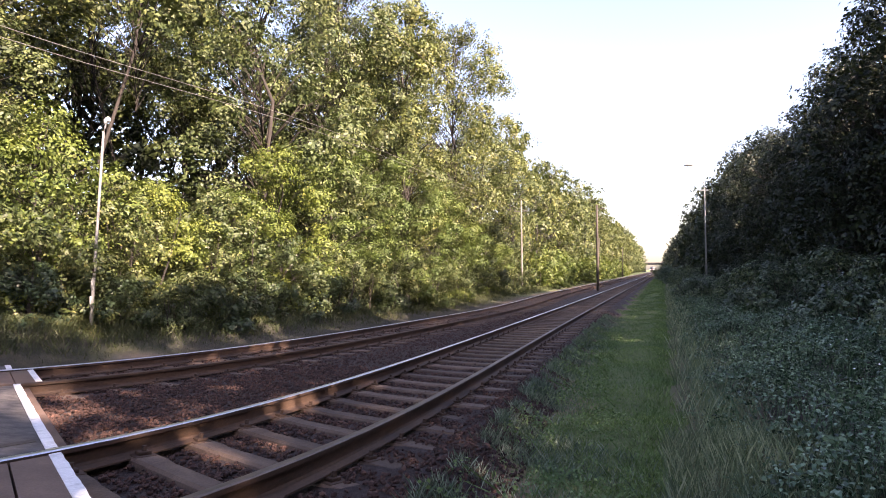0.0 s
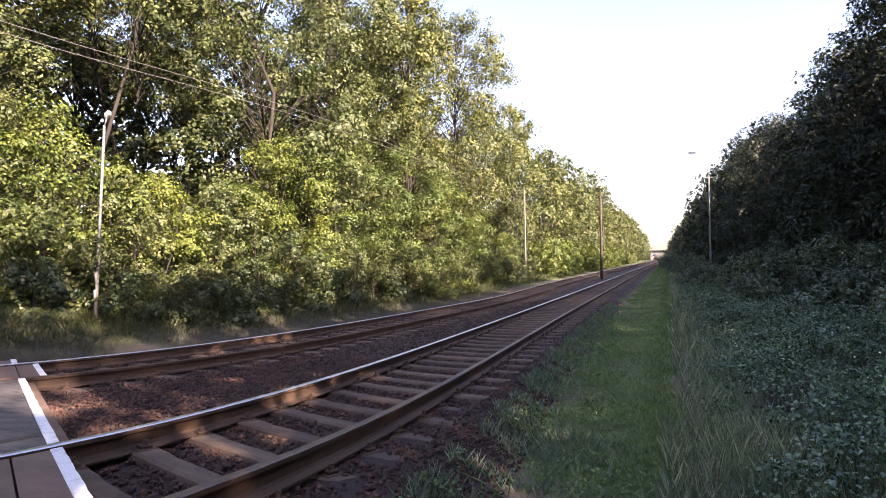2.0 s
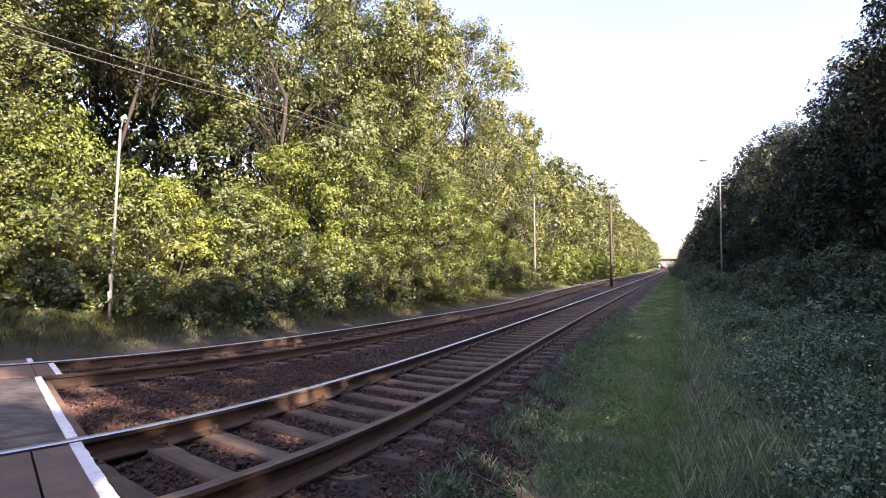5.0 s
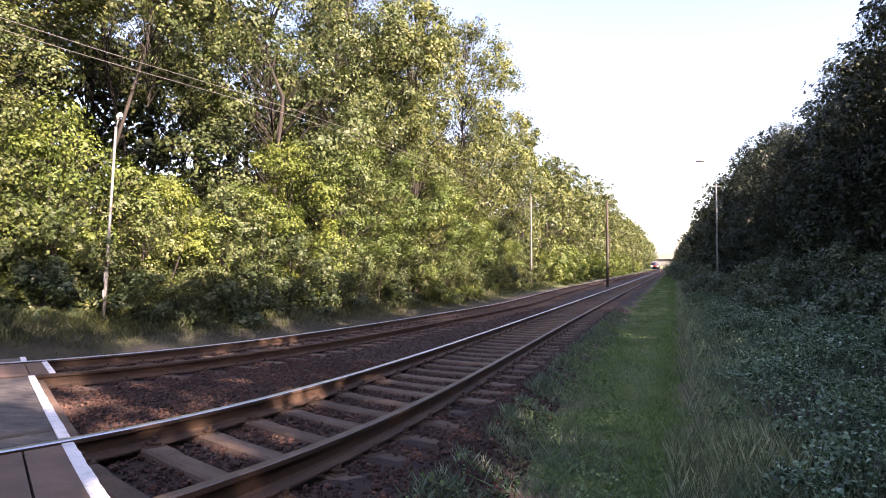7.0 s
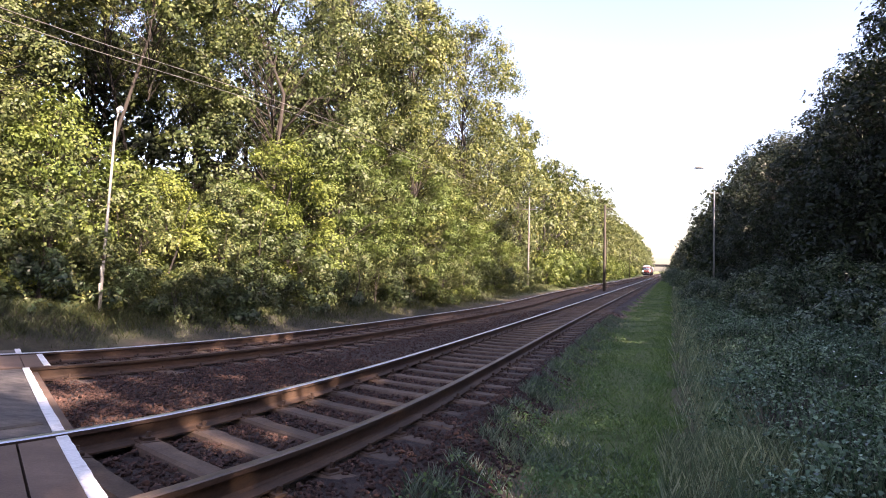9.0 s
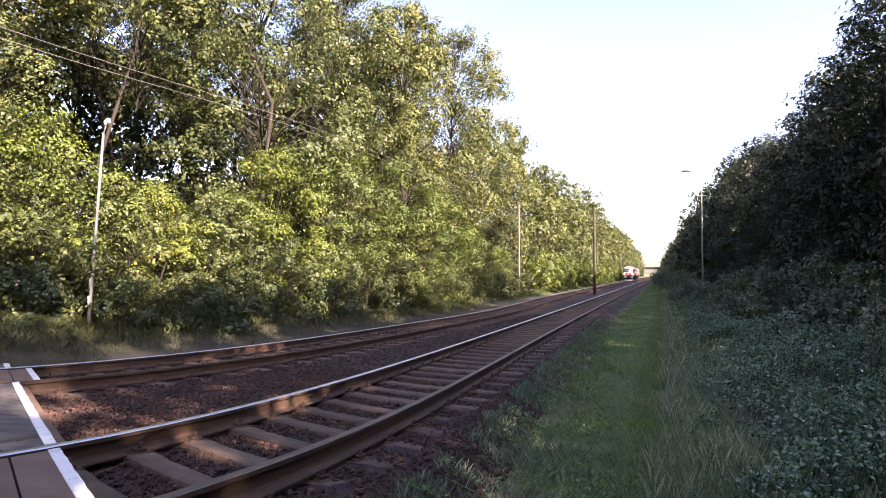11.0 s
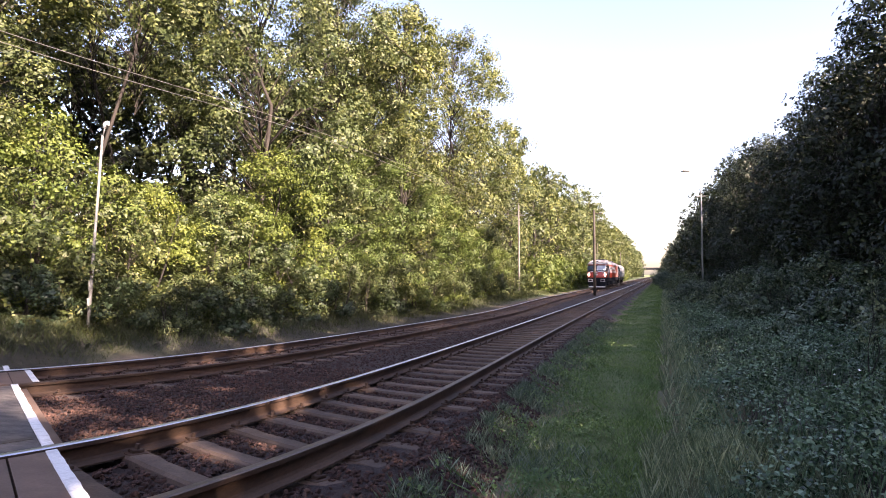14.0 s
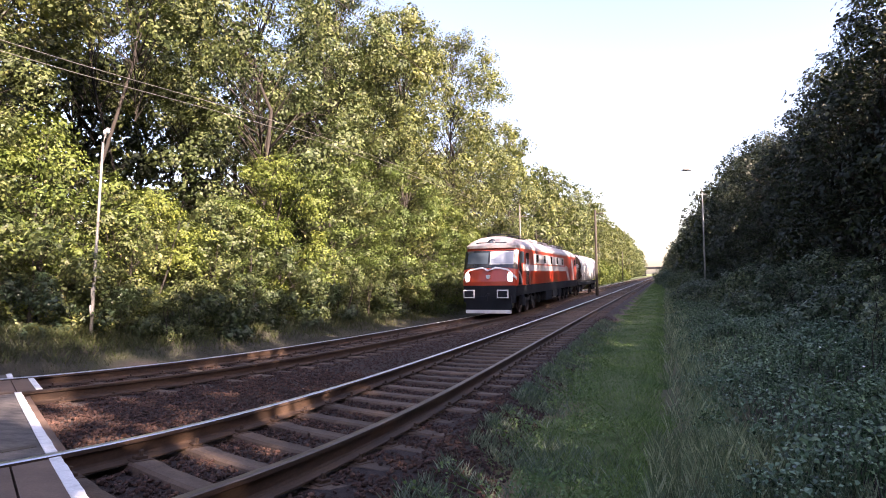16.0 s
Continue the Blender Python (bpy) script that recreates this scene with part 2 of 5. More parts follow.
def make_ground():
    xs = lines_of((-1500, -60, 8), (-60, -16, 16), (-16, -1, 90), (-1, 3, 32), (3, 14, 30), (14, 60, 12), (60, 1500, 8))
    ys = lines_of((-400, -12, 10), (-12, 0, 24), (0, 16, 110), (16, 45, 90), (45, 150, 70), (150, 600, 40), (600, 4000, 8))
    X, Y = np.meshgrid(xs, ys, indexing="ij")
    Z = ground_z(X, Y)
    n, m = X.shape
    verts = np.stack([X, Y, Z], -1).reshape(-1, 3)
    i, j = np.meshgrid(np.arange(n - 1), np.arange(m - 1), indexing="ij")
    k = (i * m + j).ravel()
    me = mesh_of("ground", verts, np.stack([k, k + m, k + m + 1, k + 1], 1).tolist(), (GROUND,), True)
    right, left = X - near_x(Y), far_x(Y) - X
    wob = 0.25 * np.sin(1.3 * Y) + 0.15 * np.sin(3.1 * Y + X)
    bed_c = (1 - step(1.6, 2.1, right + 0.3 * wob)) * (1 - step(1.5, 2.2, left + 0.3 * wob))
    # bare soil at the ditch; under brambles its dark tone paints shade
    soil_shade = np.maximum(0.6 * step(-0.1, 0.12, X + 0.2 * wob) * (1 - step(0.2, 0.5, X)), step(0.6, 1.2, X + 0.5 * wob) * (1 - step(40, 55, Y)))
    bed_c = np.maximum(bed_c, soil_shade)
    turf_c = (1 - soil_shade) * np.maximum(step(1.7, 2.3, right + wob), step(2.0, 3.0, left + wob) * step(5.5, 8.0, Y + (left - 3) * 0.5))
    # sand patch kept pale so its colour also carries a sun spot
    sunlit_sand = np.exp(-(((X + 10.2 + 0.3 * wob) / 0.5) ** 2 + ((Y - 8.7) / 0.6) ** 2))
    # mask of the bank's painted shade, fading out down the line
    bank_shade_c = np.clip(step(1.6, 2.4, left + 0.4 * wob) * (1 - step(30, 60, Y)) - 1.3 * sunlit_sand, 0, 1)
    cols = np.stack([bed_c * (1 - sunlit_sand), turf_c * (1 - sunlit_sand), bank_shade_c, 1 + 0 * bed_c], -1).reshape(-1, 4)
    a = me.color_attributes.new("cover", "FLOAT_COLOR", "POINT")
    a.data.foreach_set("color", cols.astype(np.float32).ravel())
    tagged(new("ground", me), "dark ballast bed with grassy verges and wooded banks", "ground", kind="structure")


make_ground()


# ---- tracks: rails on sleepers ----
def rail_profile():
    """Half of a flat-bottomed rail from the middle of the foot round to the middle of the head."""
    half = [(0.0, -0.172), (0.075, -0.172), (0.075, -0.160), (0.02, -0.142), (0.009, -0.125), (0.009, -0.048), (0.036, -0.036), (0.036, -0.008), (0.026, 0.0)]
    return half + [(-x, z) for x, z in reversed(half[1:])]


def make_rail(centre, offset, parent, shine, label):
    prof = rail_profile()
    ys = lines_of((-14, 0, 14), (0, 30, 60), (30, 120, 30), (120, 520, 20))
    verts, faces = [], []
    for y in ys:
        d = float(centre(y + 0.05) - centre(y - 0.05)) / 0.1
        nx, ny = 1 / math.hypot(1, d), -d / math.hypot(1, d)
        cx, z = float(centre(y)), float(rail_z(y)) - (float(far_dip(y)) if centre is far_x else 0.0)
        for px, pz in prof:
            verts.append((cx + (offset + px) * nx, y + (offset + px) * ny, z + pz))
    n = len(prof)
    tops = []
    for i in range(len(ys) - 1):
        for k in range(n):
            r = (k + 1) % n
            faces.append((i * n + k, (i + 1) * n + k, (i + 1) * n + r, i * n + r))
            tops.append(1 if k in (7, 8) or (k == 9) else 0)
    me = mesh_of("rail", verts, faces, (RUST, shine), False)
    me.polygons.foreach_set("material_index", tops)
    return child("rail", me, parent, label)


def sleeper_mesh():
    """A concrete sleeper: raised seats, a waisted middle, chamfered edges."""
    bm = bmesh.new()
    sect = [(-1.28, 0.088, 0.0), (-1.24, 0.098, 0.0), (-0.5, 0.098, 0.0), (-0.38, 0.09, -0.008), (0.38, 0.09, -0.008), (0.5, 0.098, 0.0), (1.24, 0.098, 0.0), (1.28, 0.088, 0.0)]
    rings = []
    for x, w, top in sect:
        ring = [bm.verts.new(c) for c in ((x, -w - 0.02, -0.2), (x, -w, top - 0.02), (x, -w + 0.02, top), (x, w - 0.02, top), (x, w, top - 0.02), (x, w + 0.02, -0.2))]
        rings.append(ring)
    for a, b in zip(rings, rings[1:]):
        for k in range(5):
            bm.faces.new((a[k], b[k], b[k + 1], a[k + 1]))
    bm.faces.new(list(reversed(rings[0])))
    bm.faces.new(rings[-1])
    me = bpy.data.meshes.new("sleeper")
    bm.to_mesh(me)
    bm.free()
    me.materials.append(SLEEPER)
    return me


def clip_mesh():
    """A rail fastening: base plate, clamp and bolt."""
    bm = bmesh.new()
    box(bm, -0.06, 0.06, -0.08, 0.08, -0.012, 0.006, 0.004)
    box(bm, -0.03, 0.05, -0.045, 0.045, 0.004, 0.03, 0.008)
    bmesh.ops.create_cone(bm, cap_ends=True, segments=6, radius1=0.02, radius2=0.018, depth=0.05, matrix=Matrix.Translation((0.0, 0, 0.045)))
    me = bpy.data.meshes.new("fastening")
    bm.to_mesh(me)
    bm.free()
    me.materials.append(RUST)
    return me


SLEEPER_ME, CLIP_ME = sleeper_mesh(), clip_mesh()


def make_track(name, centre, first, near_end, shine_l, shine_r, label):
    rng = random.Random(len(name))
    base = tagged(new(name), label, "railway track", kind="structure")
    make_rail(centre, -0.7525, base, shine_l, "rusty steel rail with a bright worn head")
    make_rail(centre, 0.7525, base, shine_r, "rusty steel rail with a duller head")
    y = first
    far_bm = bmesh.new()
    while y < 330:
        d = float(centre(y + 0.05) - centre(y - 0.05)) / 0.1
        slope = float(rail_z(y + 0.05) - rail_z(y - 0.05)) / 0.1
        skew = 23.0 * float(np.exp(-((y - 1.5) / 6.5) ** 2)) if centre is near_x else 0.0
        m = pose(float(centre(y)), y, float(rail_z(y)) - (float(far_dip(y)) if centre is far_x else 0.0) - 0.172 - rng.uniform(0, 0.012), math.degrees(math.atan(slope)), rng.uniform(-0.5, 0.5), -math.degrees(math.atan(d)) - skew + rng.uniform(-0.9, 0.9))
        if y < near_end:
            s = child("sleeper", SLEEPER_ME, base)
            s.matrix_basis = m
            if y < 18:
                for side in (-0.7525, 0.7525):
                    for out in (-1, 1):
                        c = child("fastening", CLIP_ME, s)
                        c.matrix_basis = pose((side + out * 0.105) / math.cos(radians(skew)), 0, 0, 0, 0, 0 if out < 0 else 180)
        elif y < 200:
            box(far_bm, m.translation.x - 1.28, m.translation.x + 1.28, y - 0.12, y + 0.12, m.translation.z - 0.15, m.translation.z)
        y += 0.62
    f = part("far_sleepers", far_bm, SLEEPER, base)
    f["kind"] = "stuff"
    return base


make_track("near_track", near_x, 1.1, 62, STEEL, DULL, "near railway track with rusty rails on brown sleepers")
make_track("far_track", far_x, 3.2, 62, STEEL, RUST, "far railway track with dark rails on brown sleepers")


# ---- level crossing: slabs between the rails, an asphalt strip between the tracks, white edge lines ----
def edge_y(x):
    """The crossing's skewed edge."""
    return 1.77 - 0.561 * (x + 2.29)


def draped(name, x_a, x_b, off_a, off_b, mat, parent, lift, thick=0.09, nx=10, ny=5, wobble=0.0, label=""):
    """A slab between x_a and x_b (functions of y), from off_a to off_b behind the crossing's edge, following the rails' height."""
    verts, faces = [], []
    for layer in (0, 1):
        for i in range(nx + 1):
            for j in range(ny + 1):
                off = off_a + (off_b - off_a) * j / ny
                u = i / nx
                x = -5.0
                for _ in range(14):
                    yy = edge_y(x) - off
                    x = 0.5 * x + 0.5 * (float(x_a(yy)) * (1 - u) + float(x_b(yy)) * u)
                y = edge_y(x) - off
                if wobble and j == 0:
                    y += wobble * math.sin(9 * x) * math.sin(23 * x + 1)
                verts.append((x, y, float(rail_z(y)) + lift - layer * thick))
    n = (nx + 1) * (ny + 1)
    def at(l, i, j):
        return l * n + i * (ny + 1) + j
    for i in range(nx):
        for j in range(ny):
            faces.append((at(0, i, j), at(0, i, j + 1), at(0, i + 1, j + 1), at(0, i + 1, j)))
    for i in range(nx):
        faces.append((at(0, i, 0), at(0, i + 1, 0), at(1, i + 1, 0), at(1, i, 0)))
        faces.append((at(0, i + 1, ny), at(0, i, ny), at(1, i, ny), at(1, i + 1, ny)))
    for j in range(ny):
        faces.append((at(0, 0, j + 1), at(0, 0, j), at(1, 0, j), at(1, 0, j + 1)))
        faces.append((at(0, nx, j), at(0, nx, j + 1), at(1, nx, j + 1), at(1, nx, j)))
    return child(name, mesh_of(name, verts, faces, (mat,)), parent, label)


def make_crossing():
    base = tagged(new("level_crossing"), "level crossing of brown slabs and worn asphalt with white edge lines", "level crossing", kind="structure")
    gap = 0.055
    def rail_edge(c, o):
        return lambda y: c(y) + o
    spans = [
        ("slab", rail_edge(near_x, -0.70 + gap), rail_edge(near_x, 0.70), SLAB),
        ("asphalt_strip", rail_edge(far_x, 0.80), rail_edge(near_x, -0.80), ASPHALT),
        ("slab", rail_edge(far_x, -0.70 + gap), rail_edge(far_x, 0.70), SLAB),
        ("asphalt_strip", rail_edge(far_x, -1.5), rail_edge(far_x, -0.80), ASPHALT),
        ("asphalt_strip", rail_edge(near_x, 0.80), rail_edge(near_x, 1.7), ASPHALT),
    ]
    for name, a, b, mat in spans:
        if name == "slab":
            off = start = -0.26 if len(base.children) > 9 else 0.0
            for w in (0.30, 0.6, 0.6, 0.6, 0.6, 0.6, 0.6):
                draped("slab", a, b, off + 0.007, off + w - 0.007, mat, base, -0.012, nx=8, ny=2)
                off += w
        else:
            start = 0.0
            draped("asphalt_strip", a, b, 0.0, 4.2, mat, base, -0.02, nx=14, ny=8)
        if b is not spans[4][2]:
            draped("edge_line", a, b, start - 0.008, start + 0.07, PAINT, base, -0.006, 0.01, 24, 1, 0.004)
    draped("edge_kerb", spans[1][1], spans[1][2], -0.11, -0.014, SLAB, base, -0.07, 0.1, 10, 1)
    draped("joint_strip", rail_edge(near_x, -1.19), rail_edge(near_x, -1.11), 0.1, 4.0, WOODPOLE, base, -0.0165, 0.01, 1, 8)


make_crossing()


# ---- ballast stones ----
def rock(rng, r):
    """A sharp-edged lump of crushed stone."""
    bm = bmesh.new()
    bmesh.ops.create_icosphere(bm, subdivisions=1, radius=r * 0.8)
    squash = (rng.uniform(0.8, 1.4), rng.uniform(0.7, 1.1), rng.uniform(0.55, 0.9))
    for v in bm.verts[:]:
        k = rng.uniform(0.68, 1.25)
        v.co = Vector((v.co.x * squash[0] * k, v.co.y * squash[1] * k, v.co.z * squash[2] * k))
    me = bpy.data.meshes.new("stone")
    bm.to_mesh(me)
    bm.free()
    me.materials.append(STONE)
    return me


def bed_points(rng, n, y0, y1, power):
    """Places on the bed, clear of the crossing and of the rails, thinning out with distance."""
    y = y0 + (y1 - y0) * rng.random(n) ** power
    x = far_x(y) - 1.9 + rng.random(n) * (near_x(y) + 1.95 - far_x(y) + 1.9)
    ok = y > edge_y(x) + 0.16
    for c in (near_x, far_x):
        for side in (-0.7525, 0.7525):
            ok &= np.abs(x - c(y) - side) > 0.085
    for c, first in ((near_x, 1.1), (far_x, 3.2)):
        slant = np.tan(np.radians(23.0)) * np.exp(-((y - 1.5) / 6.5) ** 2) * (1 if c is near_x else 0)
        on = (np.abs(x - c(y)) < 1.2) & (np.abs(((y + slant * (x - c(y)) - first) / 0.62 + 0.5) % 1 - 0.5) * 0.62 < 0.14)
        ok &= ~(on & (rng.random(n) < 0.9))
    return x[ok], y[ok]


def make_ballast():
    rng = np.random.default_rng(5)
    rocks = [rock(random.Random(i), 0.026) for i in range(12)]
    bed_ob = tagged(new("ballast_bed"), "loose brown crushed-stone ballast between the sleepers", "ballast", kind="structure")
    x, y = bed_points(rng, 900, 1.2, 5.5, 1.0)
    for i in range(min(300, len(x))):
        o = child("stone", rocks[i % 12], bed_ob)
        s = rng.uniform(0.6, 1.15)
        o.matrix_basis = pose(x[i], y[i], float(ground_z(x[i], y[i])) + 0.02 * s, *rng.uniform(0, 360, 3)) @ Matrix.Scale(s, 4)
    x, y = bed_points(rng, 36000, 1.0, 28, 2.2)
    xn, yn = bed_points(rng, 22000, 1.0, 9.0, 1.2)
    x, y = np.append(x, xn), np.append(y, yn)
    z = ground_z(x, y)
    base = [np.array([v.co[:] for v in r.vertices]) for r in rocks]
    tris = [np.array([p.vertices[:] for p in r.polygons]) for r in rocks]
    vs, fs, n = [], [], 0
    for i in range(len(x)):
        k = i % 12
        a, b = rng.uniform(0, 6.283, 2)
        ca, sa, cb, sb = math.cos(a), math.sin(a), math.cos(b), math.sin(b)
        R = np.array([[ca, -sa * cb, sa * sb], [sa, ca * cb, -ca * sb], [0, sb, cb]]) * rng.uniform(0.5, 1.15)
        vs.append(base[k] @ R.T + (x[i], y[i], z[i] + rng.uniform(0.0, 0.03)))
        fs.append(tris[k] + n)
        n += len(base[k])
    V, F = np.concatenate(vs), np.concatenate(fs)
    me = quads_mesh("loose_stones", V[F], 3, LOOSE)
    o = child("loose_stones", me, bed_ob)
    o["kind"] = "stuff"


LOOSE, lnt, lb = nodes_of("loose_ballast")
lc = ramp(lnt, noise_out(lnt, 16.0, 4), [(0.3, (0.016, 0.009, 0.008)), (0.55, (0.055, 0.029, 0.022)), (0.75, (0.16, 0.088, 0.062))])
lc = mix(lnt, 1.0, lc, ramp(lnt, noise_out(lnt, 0.9, 3), [(0.35, (0.75, 0.72, 0.76)), (0.65, (1.1, 1.0, 0.93))]), "MULTIPLY")
lnt.links.new(lc, lb.inputs["Base Color"])
lb.inputs["Roughness"].default_value = 0.9


# ---- plants ----
def diamonds(c, n, length, width, rng):
    """Folded leaves at c, facing n."""
    k = len(c)
    n = n / np.linalg.norm(n, axis=1, keepdims=True)
    u = rng.normal(size=(k, 3))
    u -= n * (u * n).sum(1, keepdims=True)
    u /= np.linalg.norm(u, axis=1, keepdims=True) + 1e-9
    v = np.cross(n, u)
    L, W = length[:, None] / 2, width[:, None] / 2
    return np.stack([c - u * L, c + v * W + n * W * 0.35 - u * L * 0.1, c + u * L - n * L * 0.2, c - v * W + n * W * 0.35 - u * L * 0.1], 1)


def clumps_of(rng, h, z0, r, n, lean):
    """Clump centres in an uneven crown: wide below the middle, narrowing to the top."""
    out = []
    for i in range(n):
        f = (i + rng.random()) / n
        z = z0 + (h - z0) * f
        wide = r * (math.sin(math.pi * min(1, 0.22 + 0.78 * f) ** 1.15) ** 0.7 * 0.85 + 0.15)
        a = rng.random() * 6.283 + i * 2.4
        d = wide * (0.35 + 0.65 * math.sqrt(rng.random())) * (1 + 0.18 * math.sin(3 * a + h))
        out.append((math.cos(a) * d + lean[0] * f, math.sin(a) * d + lean[1] * f, z - 0.25 * d))
    return np.array(out)


def crown_mesh(name, rng, cl, cr, per, size, flat, mat, up=0.45, droop=0.0, sprig=12):
    """Leaves gathered in sprigs on the shell of each clump, with gaps between the sprigs."""
    cs, ns = [], []
    for c in cl:
        k = max(2, int(per * rng.uniform(0.6, 1.4) / sprig))
        rad = cr * rng.uniform(0.6, 1.35)
        d = rng.normal(size=(k, 3))
        d /= np.linalg.norm(d, axis=1, keepdims=True)
        rr = rad * (0.62 + 0.38 * rng.random((k, 1)) ** 0.6) * np.where(rng.random((k, 1)) < 0.1, 1.35, 1.0)
        off = d * rr * (1, 1, flat)
        off[:, 2] -= droop * (off[:, 0] ** 2 + off[:, 1] ** 2) / rad
        m = k * sprig
        spread = 0.2 * cr * (0.6 + 0.8 * np.repeat(rng.random((k, 1)), sprig, 0))
        leaf = rng.normal(size=(m, 3)) * spread * (1, 1, 0.35 + 0.35 * flat)
        leaf[:, 2] -= 0.5 * (leaf[:, 0] ** 2 + leaf[:, 1] ** 2) / (spread[:, 0] + 1e-6)
        cs.append(c + np.repeat(off, sprig, 0) + leaf)
        ns.append(np.repeat(d, sprig, 0) * 1.0 + leaf / spread * 0.15 + np.array((0, 0, up * 1.1)) + rng.normal(size=(m, 3)) * 0.25)
    c, n = np.concatenate(cs), np.concatenate(ns)
    L = size * rng.uniform(0.6, 1.35, len(c))
    return quads_mesh(name, diamonds(c, n, L, L * rng.uniform(0.42, 0.7, len(c)), rng), 4, mat)


def make_tree(name, label, seed, h, z0, r, clumps, per, size, cr, mat, trunk=0.2, flat=0.75, up=0.45, droop=0.0, stems=1, twigs=2):
    rng = np.random.default_rng(seed)
    base = tagged(new(name), label, "bush" if stems > 1 else "tree")
    lean = rng.uniform(-0.04, 0.04, 2) * h
    cl = clumps_of(rng, h, z0, r, clumps, lean)
    tv, tf = [], []
    for s in range(stems):
        o = rng.normal(size=2) * (0.0 if stems == 1 else 0.3 * r)
        top = np.array((lean[0] + o[0] * 1.8, lean[1] + o[1] * 1.8, h * (0.9 if stems == 1 else 0.75)))
        pts = [np.array((o[0], o[1], -0.4)) * (1 - f) + top * f + (0 if f in (0, 1) else 1) * np.append(rng.normal(size=2) * 0.025 * h, 0) for f in (0, 0.12, 0.35, 0.6, 0.8, 1)]
        tube_data(pts, [trunk * k for k in (1.35, 1.0, 0.8, 0.55, 0.35, 0.1)], 8, tv, tf)
    child("trunk", mesh_of("trunk", tv, tf, (BARK,), True), base)
    bv, bf = [], []
    for c in cl:
        zf = max(0.12, (c[2] - 0.35 * math.hypot(c[0], c[1])) / h * 0.95)
        s = np.array((lean[0] * zf, lean[1] * zf, zf * h * 0.9))
        m1 = s * 0.55 + c * 0.45 + np.array((0, 0, 0.08 * h * rng.random()))
        k = trunk * rng.uniform(0.12, 0.27)
        tube_data([s, m1, c + (0, 0, cr * 0.4)], [k, k * 0.6, k * 0.15], 5 if twigs else 3, bv, bf)
        for _ in range(twigs):
            tube_data([m1 * 0.4 + c * 0.6, c + rng.normal(size=3) * cr * 0.6], [k * 0.35, k * 0.08], 4, bv, bf)
    child("bough", mesh_of("bough", bv, bf, (BARK,), True), base)
    child("crown", crown_mesh("crown", rng, cl, cr, per, size, flat, mat, up, droop), base)
    return base


def plant(proto, rng, x, y, scale=1.0, group=""):
    m = pose(x, y, float(ground_z(x, y)) - 0.05, 0, 0, rng.uniform(0, 360))
    o = copy_thing(proto, m)
    o.scale = (scale * rng.uniform(0.92, 1.08), scale * rng.uniform(0.92, 1.08), scale)
    if group:
        o["group"] = group
    return o


def drop_thing(ob):
    for o in (*ob.children_recursive, ob):
        bpy.data.objects.remove(o)


